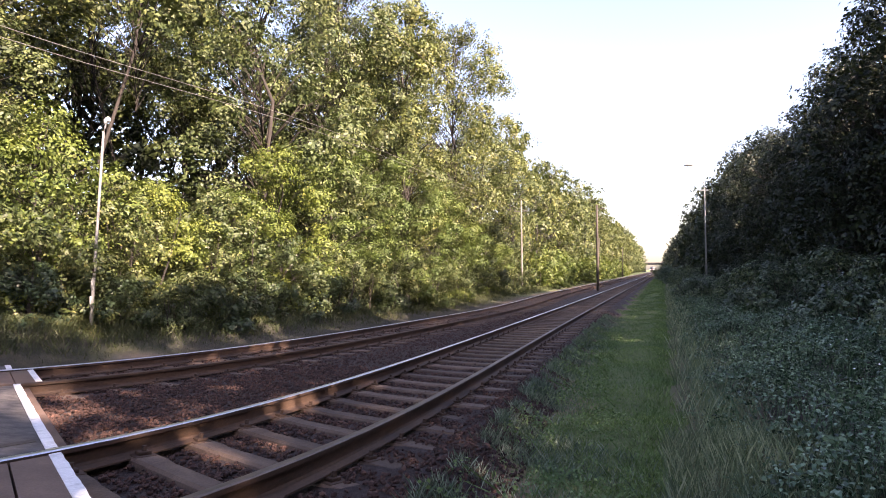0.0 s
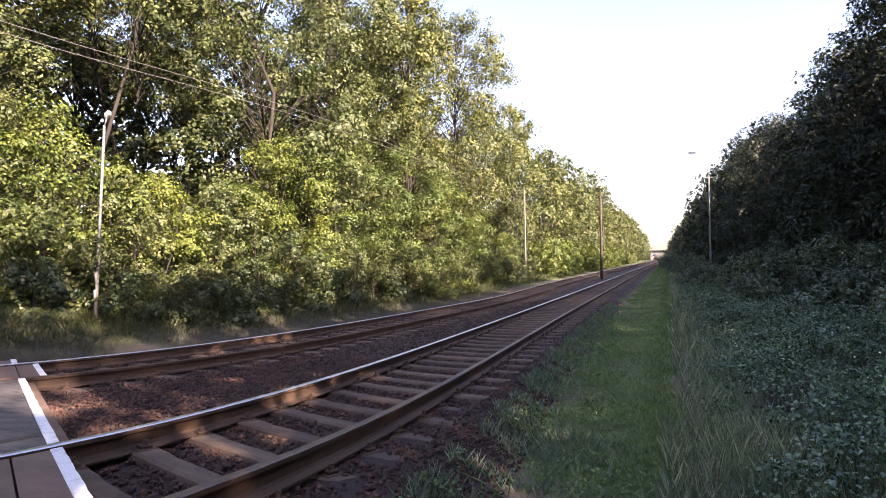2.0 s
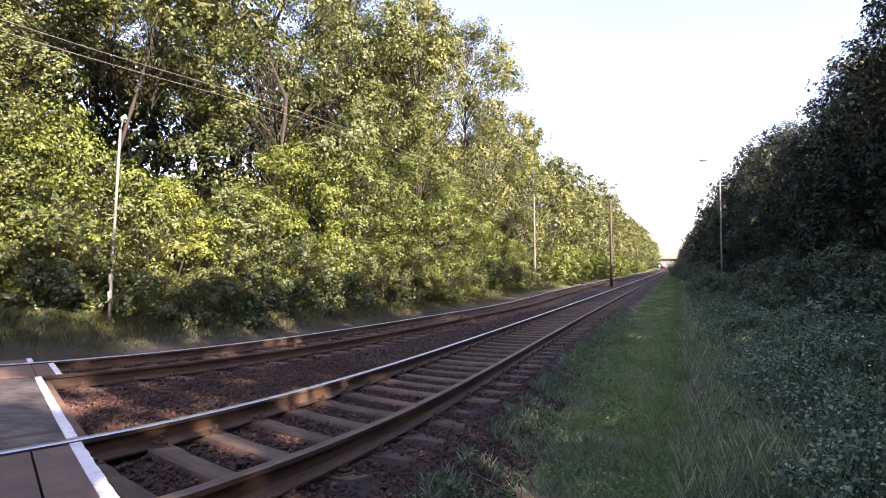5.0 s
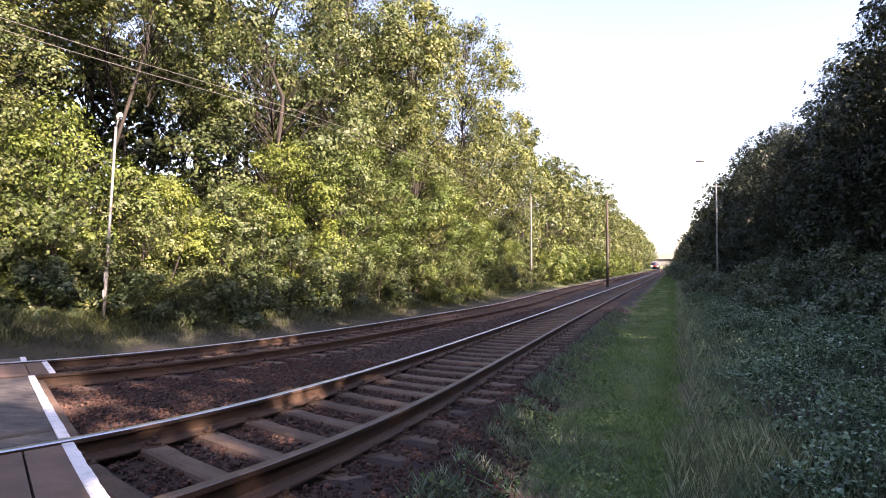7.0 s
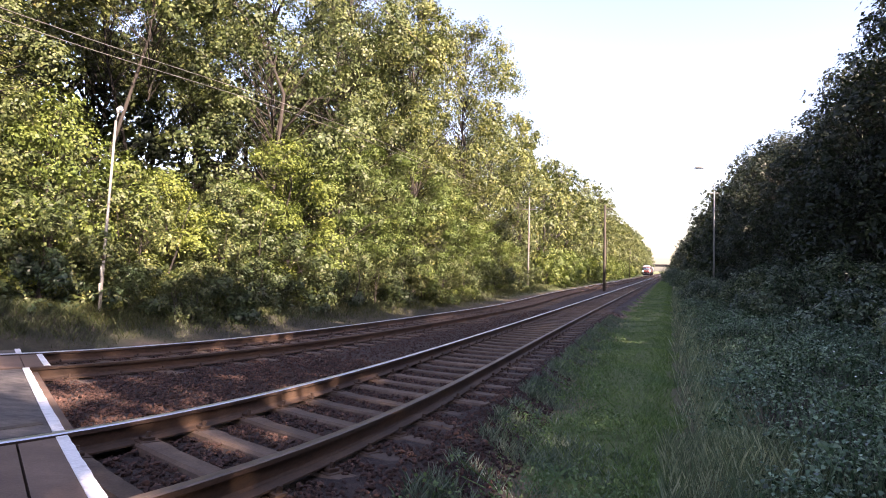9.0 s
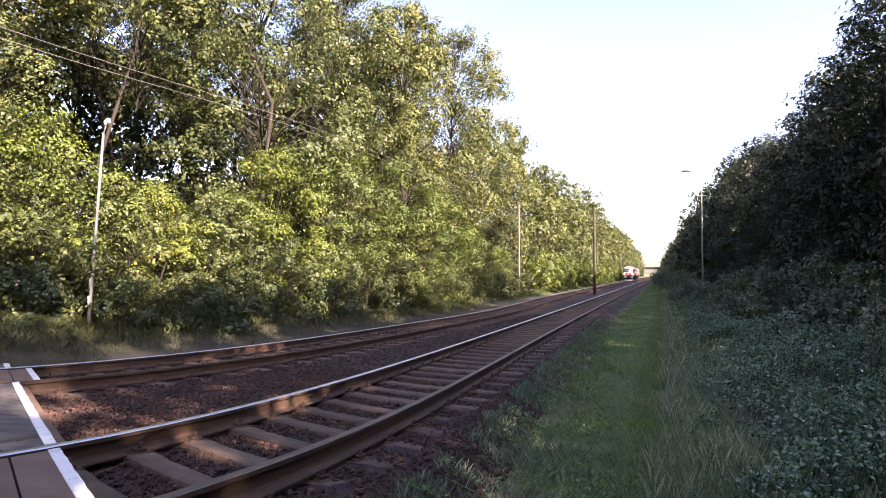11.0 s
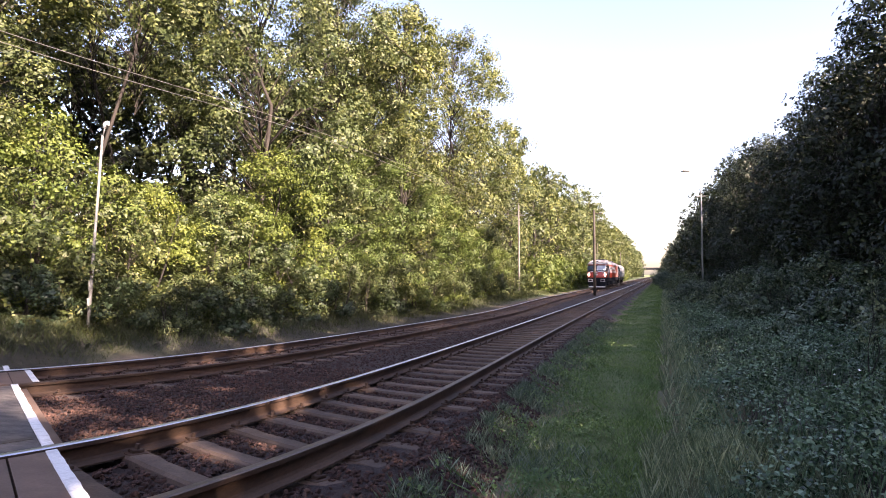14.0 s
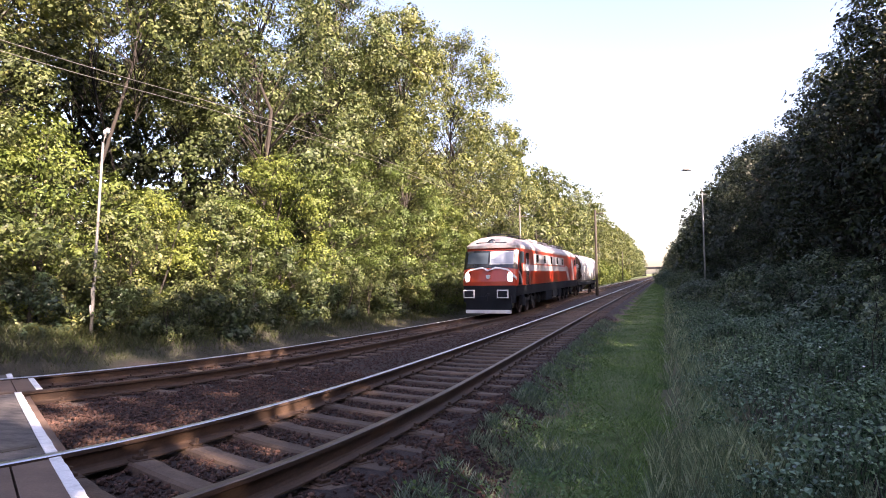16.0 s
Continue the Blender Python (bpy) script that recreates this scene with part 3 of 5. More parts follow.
def make_woods():
    rng = np.random.default_rng(21)
    lit = "tall leafy oak in summer green at the forest edge"
    oak = [make_tree("oak_tree", lit, 31 + i, h, z0, r, n, int(per * 1.7), 0.17, 0.86, OAK, 0.15) for i, (h, z0, r, n, per) in
           enumerate(((18, 4.0, 4.8, 112, 210), (19, 5.0, 5.3, 124, 210), (16, 3.4, 4.4, 100, 205)))]
    thin = [make_tree("oak_tree", "slender oak with bare lower branches and an open crown", 51 + i, h, 10.0, 3.9, 60, 280, 0.17, 0.8, OAK, 0.085) for i, h in enumerate((18, 16.5))]
    rob = [make_tree("robinia_tree", "young robinia with layered yellow-green feathery foliage", 61 + i, h, 0.8, r, n, 460, 0.11, 0.62, ROBINIA, 0.09, 0.36, 0.6, 0.35) for i, (h, r, n) in
           enumerate(((8.2, 3.2, 62), (6.8, 2.7, 50), (5.4, 2.4, 42)))]
    shrub = [make_tree("shrub", "dense green shrub at the foot of the forest", 71 + i, h, 0.2, r, n, 280, 0.115, 0.46, SHRUB, 0.05, 0.7, 0.5, 0.1, 5) for i, (h, r, n) in
             enumerate(((4.6, 2.2, 44), (3.2, 1.9, 34), (2.2, 1.5, 25)))]
    far_oak = [make_tree("oak_tree", "distant leafy oak in the forest wall along the line", 81 + i, h, 1.5, r, 70, 84, 0.34, 1.05, OAK, 0.24, twigs=0) for i, (h, r) in enumerate(((18, 4.4), (16, 4.0), (19.5, 4.8)))]
    far_bush = [make_tree("shrub", "distant sunlit shrub at the forest edge", 85 + i, 4.5, 0.1, 2.3, 28, 96, 0.3, 0.9, ROBINIA, 0.05, 0.7, 0.5, 0.1, 4, 0) for i in range(2)]
    shade = [make_tree("shade_tree", "broadleaf tree beside the line, its leaf colour darkened as in shade", 91 + i, h, 0.6, r, 84, 190, 0.23, 1.1, SHADE_TONED, 0.22) for i, (h, r) in enumerate(((15, 4.2), (13.5, 3.8), (16.5, 4.5)))]
    far_shade = [make_tree("shade_tree", "distant tree of the shaded wood, its leaf colour darkened as in shade", 191 + i, h, 0.6, r, 60, 72, 0.45, 1.35, SHADE_TONED, 0.22, twigs=0) for i, (h, r) in enumerate(((15, 4.2), (13.5, 3.8), (16.5, 4.5)))]
    dark_bush = [make_tree("bramble_bush", "low dark bramble bush beside the grassy verge", 96 + i, h, 0.1, r, n, 200, 0.095, 0.4, BRAMBLE, 0.03, 0.7, 0.6, 0.15, 5) for i, (h, r, n) in
                 enumerate(((2.0, 1.5, 40), (1.2, 1.3, 34)))]
    # forest edge beyond the far track, nearest stretch tree by tree
    for k, x, y, s in (("o0", -17.5, 22.3, 1.02), ("t0", -17.0, 14.0, 0.95), ("t1", -19.5, 10.8, 1.0), ("o2", -20.5, 5.0, 0.85), ("o2", -16.0, 8.0, 0.54), ("o1", -17.5, 27.5, 1.0), ("o0", -15.9, 34.0, 1.1),
                       ("o1", -15.9, 42.0, 1.15), ("o0", -20.5, 31.0, 1.08), ("o1", -21.0, 38.5, 1.1), ("o2", -16.8, 53.0, 1.03), ("t0", -22.5, 17.0, 1.05), ("t1", -23.5, 23.0, 1.0), 
                       ("t1", -21.0, 8.0, 0.9), ("o2", -22.0, 1.5, 0.95)):
        plant({"o": oak, "t": thin}[k[0]][int(k[1])], rng, x, y, s, "oaks of the forest edge")
    for i, x, y, s in ((0, -14.2, 22.5, 1.0), (0, -13.6, 28.5, 1.02), (1, -13.4, 33.5, 1.0), (1, -13.8, 18.0, 0.95), (2, -14.8, 9.5, 1.02), (0, -17.2, 6.9, 0.9), (1, -13.8, 40.0, 0.9),
                       (2, -14.6, 13.2, 0.8), (2, -14.2, 16.0, 0.82), (2, -15.8, 3.6, 0.9), (1, -14.5, 46.5, 0.9)):
        plant(rob[i], rng, x, y, s, "robinias of the forest edge")
    for i, x, y, s in ((0, -14.4, 11.5, 0.9), (0, -14.0, 14.6, 0.92), (1, -12.9, 17.0, 0.9), (1, -12.7, 20.0, 0.85), (2, -12.2, 22.0, 0.95), (1, -12.6, 24.5, 0.9),
                       (2, -12.3, 27.0, 0.9), (1, -12.6, 30.5, 0.9), (1, -13.5, 8.6, 0.85), (2, -12.4, 12.4, 0.6), (1, -14.0, 5.4, 0.85), (2, -12.8, 34.5, 0.9),
                       (1, -12.9, 38.0, 0.95), (0, -14.8, 51, 0.9), (1, -12.9, 43.0, 0.95), (2, -12.5, 47.5, 1.0)):
        plant(shrub[i], rng, x, y, s, "shrubs of the forest edge")
    for i, x, y, s in ((1, -13.0, 52.0, 1.0), (2, -13.2, 10.2, 0.8), (0, -17.0, 24, 1.0), (0, -18.5, 15.5, 0.8), (0, -19, 8.5, 0.8), (0, -17.2, 29.5, 1.1),
                       (0, -21.5, 3.5, 1.3), (0, -21.5, 7.5, 1.3), (0, -21.5, 11.5, 1.35), (0, -21.0, 15.5, 1.35), (0, -21.0, 19.5, 1.3), (0, -17.2, 33.5, 1.1),
                       (0, -17.5, 38.5, 1.1), (0, -18.0, 12.0, 0.9), (0, -17.5, 5.0, 0.9), (2, -12.5, 14.6, 0.75)):
        plant(shrub[i], rng, x, y, s, "shrubs of the forest edge")
    y = 61.0
    while y < 480:
        for row, dx in ((0, 0.0), (1, -6.5)):
            plant(far_oak[int(rng.integers(3))], rng, -16.3 + dx + rng.uniform(-0.8, 0.8), y + rng.uniform(-2, 2) + row * 3, rng.uniform(0.92, 1.06) * (1.03 if y < 85 else 1.12), "distant forest wall")
        if y < 220:
            for _ in range(2):
                plant(far_bush[int(rng.integers(2))], rng, -12.9 + rng.uniform(-0.6, 0.4), y + rng.uniform(-3.5, 3.5), rng.uniform(0.6, 1.05), "sunlit shrubs along the far track")
        y += 5.8 + y * 0.03
    # the shaded wood beside the near track
    y = 17.0
    while y < 480:
        e = 3.4 + 70 / y - 0.011 * y
        for row in ((0, 1, 2) if y < 160 else (0, 1)):
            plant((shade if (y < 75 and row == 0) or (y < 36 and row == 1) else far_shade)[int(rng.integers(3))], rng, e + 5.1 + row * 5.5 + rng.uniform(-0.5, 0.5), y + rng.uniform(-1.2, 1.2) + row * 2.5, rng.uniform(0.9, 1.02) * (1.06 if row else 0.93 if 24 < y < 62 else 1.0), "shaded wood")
        # lower trees hidden behind the front row, added to shade the tracks
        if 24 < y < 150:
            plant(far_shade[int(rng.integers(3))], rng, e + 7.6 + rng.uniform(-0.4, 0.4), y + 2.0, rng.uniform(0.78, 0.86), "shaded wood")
        y += 4.1 + y * 0.026
    # unseen trees out of view, placed to shade the tracks and leave sun gaps
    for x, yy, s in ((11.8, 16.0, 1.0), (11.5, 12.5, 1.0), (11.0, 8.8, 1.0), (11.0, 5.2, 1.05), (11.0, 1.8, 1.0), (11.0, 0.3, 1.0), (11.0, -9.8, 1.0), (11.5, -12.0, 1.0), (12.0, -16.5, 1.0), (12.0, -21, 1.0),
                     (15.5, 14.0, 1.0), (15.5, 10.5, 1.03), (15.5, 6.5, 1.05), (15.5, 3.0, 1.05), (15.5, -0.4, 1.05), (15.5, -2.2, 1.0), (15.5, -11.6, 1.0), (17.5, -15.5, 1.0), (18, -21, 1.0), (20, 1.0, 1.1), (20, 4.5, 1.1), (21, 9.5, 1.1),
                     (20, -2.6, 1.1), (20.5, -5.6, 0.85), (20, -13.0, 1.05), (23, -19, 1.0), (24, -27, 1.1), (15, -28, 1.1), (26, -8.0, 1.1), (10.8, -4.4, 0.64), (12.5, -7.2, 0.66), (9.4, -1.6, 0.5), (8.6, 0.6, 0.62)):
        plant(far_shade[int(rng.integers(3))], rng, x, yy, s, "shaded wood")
    # unseen high crown added as a sun blocker; light passes beneath it
    high = make_tree("shade_tree", "unseen high-crowned tree added to block sun from the far bank", 301, 17.3, 14.3, 3.2, 30, 80, 0.4, 1.15, SHADE_TONED, 0.2)
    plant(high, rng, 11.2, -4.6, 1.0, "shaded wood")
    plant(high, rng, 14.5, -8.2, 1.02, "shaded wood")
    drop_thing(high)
    tall = make_tree("shade_tree", "tall broadleaf tree above the shaded wood, leaf colour darkened as in shade", 305, 20.0, 0.6, 5.0, 150, 250, 0.22, 1.25, SHADE_TONED, 0.2)
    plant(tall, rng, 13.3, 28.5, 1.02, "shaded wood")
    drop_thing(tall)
    # dark-leaved backing trees; their colour stands for the inner wood's shade
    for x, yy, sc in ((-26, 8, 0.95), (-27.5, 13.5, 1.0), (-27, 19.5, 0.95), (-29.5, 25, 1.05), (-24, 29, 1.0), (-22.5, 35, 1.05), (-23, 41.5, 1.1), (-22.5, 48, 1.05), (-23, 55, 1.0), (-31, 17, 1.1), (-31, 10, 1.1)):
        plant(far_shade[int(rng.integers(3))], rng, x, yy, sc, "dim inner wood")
    for yy in (1, 7, 13, 19, 25, 31, 38, 45):
        plant(far_oak[int(rng.integers(3))], rng, -26.5 + rng.uniform(-1, 1), yy, rng.uniform(0.85, 1.0), "distant forest wall")
    for i, x, yy, s in ((0, 4.4, 23.7, 1.1), (1, 4.3, 17.3, 1.1), (0, 3.7, 30.5, 1.05), (0, 3.0, 52.0, 0.8), (1, 2.9, 37.0, 1.2), (0, 6.2, 26.5, 1.3), (1, 5.6, 20.5, 1.2), (0, 5.0, 34.0, 1.3),
                        (1, 2.4, 43.0, 1.3), (0, 2.4, 66, 1.3), (0, 6.9, 21.5, 1.2), (1, 2.4, 58, 0.9), (0, 2.6, 80, 1.0), (0, 1.9, 72, 0.8), (0, 1.4, 95, 1.2), (0, 0.9, 115, 1.4), (0, 0.4, 135, 1.6), (0, 2.8, 46, 0.8), (0, 0.2, 155, 2.0), (1, 3.2, 26, 1.0), (1, 5.6, 14.5, 1.1)):
        plant(dark_bush[i], rng, x, yy, s, "bramble bushes by the verge")
    weed = make_tree("tall_weed", "slender pale seeding weed on a thin stem", 222, 1.75, 0.9, 0.22, 16, 16, 0.05, 0.09, TALL, 0.012)
    plant(weed, rng, 2.85, 9.5, 1.0)
    plant(weed, rng, 3.0, 9.9, 0.9)
    drop_thing(weed)
    plant(shrub[2], rng, -11.6, 11.0, 0.5, "shrubs of the forest edge")
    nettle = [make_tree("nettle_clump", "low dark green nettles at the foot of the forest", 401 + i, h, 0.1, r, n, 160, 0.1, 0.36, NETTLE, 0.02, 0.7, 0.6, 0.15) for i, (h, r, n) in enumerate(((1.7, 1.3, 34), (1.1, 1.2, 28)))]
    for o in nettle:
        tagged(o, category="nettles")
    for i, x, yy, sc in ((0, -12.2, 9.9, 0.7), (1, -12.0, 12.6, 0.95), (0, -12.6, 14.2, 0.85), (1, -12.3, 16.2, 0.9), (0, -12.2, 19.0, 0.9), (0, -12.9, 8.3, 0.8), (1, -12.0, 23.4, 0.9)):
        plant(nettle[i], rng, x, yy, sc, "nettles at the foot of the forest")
    for o in (*oak, *thin, *rob, *shrub, *far_oak, *far_bush, *shade, *far_shade, *dark_bush, *nettle):
        drop_thing(o)


make_woods()


def blades(rng, x, y, h, w, bend, name, mat):
    """Grass blades: a tapering strip that leans over."""
    n = len(x)
    z = ground_z(x, y) - 0.02
    a = rng.uniform(0, 6.283, n)
    side = np.stack([np.cos(a), np.sin(a), 0 * a], 1) * (w / 2)[:, None]
    b = rng.uniform(0, 6.283, n)
    lean = np.stack([np.cos(b), np.sin(b), 0 * b], 1) * (h * bend * rng.uniform(0.3, 1.2, n))[:, None]
    p = np.stack([x, y, z], 1)
    up = np.array((0, 0, 1.0)) * h[:, None]
    return quads_mesh(name, np.stack([p - side, p + side, p + up * 0.66 + lean * 0.56 + side * 0.7, p + up + lean], 1), 4, mat)


def sprigs(rng, x, y, height, rise, per, spread, size, name, mat, label, category="weeds"):
    """Low plants: each a small spray of leaves that tops a bent stem."""
    far = (1 + np.maximum(y, 0) / 26)[:, None]
    top = np.stack([x, y, ground_z(x, y) + height + rise * rng.random(len(x))], 1)
    tilt = rng.normal(size=(len(x), 3)) * 0.5 + (0, 0, 1.0)
    d = rng.normal(size=(len(x), per, 3)) * (1, 1, 0.45) * (spread * far)[:, :, None]
    d[:, :, 2] -= 0.4 * np.hypot(d[:, :, 0], d[:, :, 1])
    c = (top[:, None, :] + d).reshape(-1, 3)
    nrm = np.repeat(tilt, per, 0) + rng.normal(size=(len(c), 3)) * 0.4
    L = rng.uniform(*size, len(c)) * np.repeat(far[:, 0], per)
    leaves = diamonds(c, nrm, L, L * 0.7, rng)
    v, w = top, rng.normal(size=(len(x), 3)) * (0.12, 0.12, 0)
    foot = np.stack([x, y, ground_z(x, y) - 0.02], 1) + w
    side = rng.normal(size=(len(x), 3)) * 0.004 * far
    stems = np.stack([foot - side, foot + side, v + side * 0.5, v - side * 0.5], 1)
    tagged(new(name, quads_mesh(name, np.concatenate([leaves, stems]), 4, mat)), label, category, kind="stuff")


def make_grass():
    rng = np.random.default_rng(9)
    # mown verge beside the near track
    n = 280000
    y = 0.0 + 150 * rng.random(n) ** 2.5
    x = near_x(y) + 1.6 + rng.random(n) * (0.12 + 0.1 * np.sin(1.7 * y) - near_x(y) - 1.6)
    keep = rng.random(n) < step(1.5, 2.3, x - near_x(y) + 0.25 * np.sin(1.3 * y)) * (0.6 + 0.4 * step(0.3, 0.6, 0.5 + 0.5 * np.sin(2.1 * x + 0.8 * y) * np.sin(1.1 * y)))
    x, y = x[keep], y[keep]
    k = 1 + np.maximum(y, 0) / 14
    h = rng.uniform(0.02, 0.06, len(x)) * (1 + 0.6 * step(-0.6, -0.1, x))
    tagged(new("mown_grass", blades(rng, x, y, h, rng.uniform(0.006, 0.011, len(x)) * k, 0.9, "mown_grass", GRASS)), "short mown green grass along the verge", "grass", kind="stuff")
    # coarse tufts at the ballast's edge
    n = 60000
    y = 0.0 + 26 * rng.random(n) ** 1.8
    x = near_x(y) + 1.45 + np.abs(rng.normal(size=n)) * 0.35 * np.where(y < 6, 2.2, 1)
    keep = rng.random(n) < step(0.34, 0.66, 0.5 + 0.5 * np.sin(5 * y + 2 * x) * np.sin(2.3 * y))
    x, y = x[keep], y[keep]
    tagged(new("coarse_grass", blades(rng, x, y, rng.uniform(0.04, 0.15, len(x)), rng.uniform(0.0028, 0.0055, len(x)) * (1 + np.maximum(y, 0) / 14), 0.7, "coarse_grass", TALL)), "coarse grey-green grass tufts at the ballast edge", "grass", kind="stuff")
    # low broad weeds among the coarse grass
    n = 2600
    y = 0.2 + 20 * rng.random(n) ** 1.7
    x = near_x(y) + 1.5 + rng.random(n) ** 0.8 * (1.0 + 0.6 * (1 - step(4, 10, y)))
    keep = rng.random(n) < 0.15 + 0.85 * step(0.4, 0.7, 0.5 + 0.5 * np.sin(2.6 * y + x) * np.sin(3.4 * x + 0.5))
    sprigs(rng, x[keep], y[keep], 0.02, 0.13, 10, 0.05, (0.014, 0.034), "verge_weeds", GRASS, "low grey-green broad-leaved weeds beside the ballast")
    # tall grass beyond the ditch: thick at the near end, a thin fringe farther on
    n = 7500
    y = np.append(3.2 + 3.6 * rng.random(n), 6 + 68 * rng.random(n) ** 1.5)
    x = np.append(-0.05 + rng.random(n) ** 1.2 * 1.5, 0.12 + rng.random(n) ** 1.3 * (1.2 + 0.02 * y[n:]))
    n = len(x)
    tagged(new("tall_grass", blades(rng, x, y, rng.uniform(0.1, 0.48, n) * (0.6 + 0.4 * step(6, 14, y)), rng.uniform(0.0014, 0.003, n) * (1 + np.maximum(y, 0) / 10), 0.45, "tall_grass", TALL)), "tall pale seeding grass along the ditch", "grass", kind="stuff")
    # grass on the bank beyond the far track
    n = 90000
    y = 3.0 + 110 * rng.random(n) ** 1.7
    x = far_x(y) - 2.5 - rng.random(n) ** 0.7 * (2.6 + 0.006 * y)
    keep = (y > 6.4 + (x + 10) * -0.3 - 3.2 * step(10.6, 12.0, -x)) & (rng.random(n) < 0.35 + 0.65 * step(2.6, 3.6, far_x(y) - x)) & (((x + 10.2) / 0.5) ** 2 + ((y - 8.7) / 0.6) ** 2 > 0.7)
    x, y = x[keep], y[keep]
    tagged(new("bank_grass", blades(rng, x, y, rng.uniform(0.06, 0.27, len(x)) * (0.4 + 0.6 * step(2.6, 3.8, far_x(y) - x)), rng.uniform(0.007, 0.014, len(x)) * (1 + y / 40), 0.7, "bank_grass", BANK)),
           "rough green bank grass below the forest, coloured dark as in shade", "grass", kind="stuff")
    # brambles and nettles over the bank beside the verge
    n = 21000
    y = -1.5 + 41 * rng.random(n) ** 1.7
    x = 0.3 + rng.random(n) ** 0.8 * (4.5 + 0.14 * y)
    keep = rng.random(n) < 0.45 + 0.55 * step(0.4, 1.2, x + 0.4 * np.sin(1.9 * y))
    x, y = x[keep], y[keep]
    # rounded mounds with creases between them
    my = -1.0 + 40 * rng.random(420) ** 1.5
    mx = 0.5 + rng.random(420) ** 0.8 * (4.4 + 0.14 * my)
    mr = rng.uniform(0.28, 0.75, 420) * (1 + my / 40)
    mh = rng.uniform(0.2, 0.62, 420) * step(0.2, 1.6, mx) * (0.6 + 0.4 * step(2.5, 5.5, my))
    near = ((x[:, None] - mx) ** 2 + (y[:, None] - my) ** 2) / mr ** 2
    hump = (mh * np.sqrt(np.clip(1 - near, 0, 1))).max(1) + 0.05
    sprigs(rng, x, y, hump - 0.12 * rng.random(len(x)) ** 2, 0.06, 15, 0.07, (0.018, 0.048), "ground_cover", IVY, "dull green brambles and nettles covering the bank", "undergrowth")
    n = 160
    y = 4 + 10 * rng.random(n)
    x = 2.2 + rng.random(n) * (0.18 * y)
    c = np.stack([x, y, ground_z(x, y) + rng.uniform(0.35, 0.5, n)], 1)[::8]
    L = np.full(len(c), 0.035)
    tagged(new("white_blossoms", quads_mesh("white_blossoms", diamonds(c, np.array((0.0, -0.5, 0.8)) + rng.normal(size=(len(c), 3)) * 0.2, L, L, rng), 4, plain("white_petals", (0.8, 0.8, 0.8), 0.6))),
           "small white bindweed blossoms among the brambles", "flowers", kind="stuff")


make_grass()


# ---- poles, lamp and wires ----
def make_pole(name, label, x, y, top, r, mat, lean=(0, 0), bands=()):
    z = float(ground_z(x, y))
    base = tagged(new(name), label, "pole")
    base.matrix_basis = pose(x, y, z)
    h = top - z
    pts = [(lean[0] * f, lean[1] * f, -0.4 + (h + 0.4) * f) for f in (0, 0.3, 0.65, 1)]
    child("shaft", tube("shaft", pts, [r * k for k in (1.2, 1.1, 0.95, 0.8)], mat, 10), base)
    for f, m in bands:
        child("band", tube("band", [(lean[0] * f, lean[1] * f, h * f - 0.12), (lean[0] * f, lean[1] * f, h * f + 0.12)], [r * 1.35] * 2, m, 10), base)
    return base, h


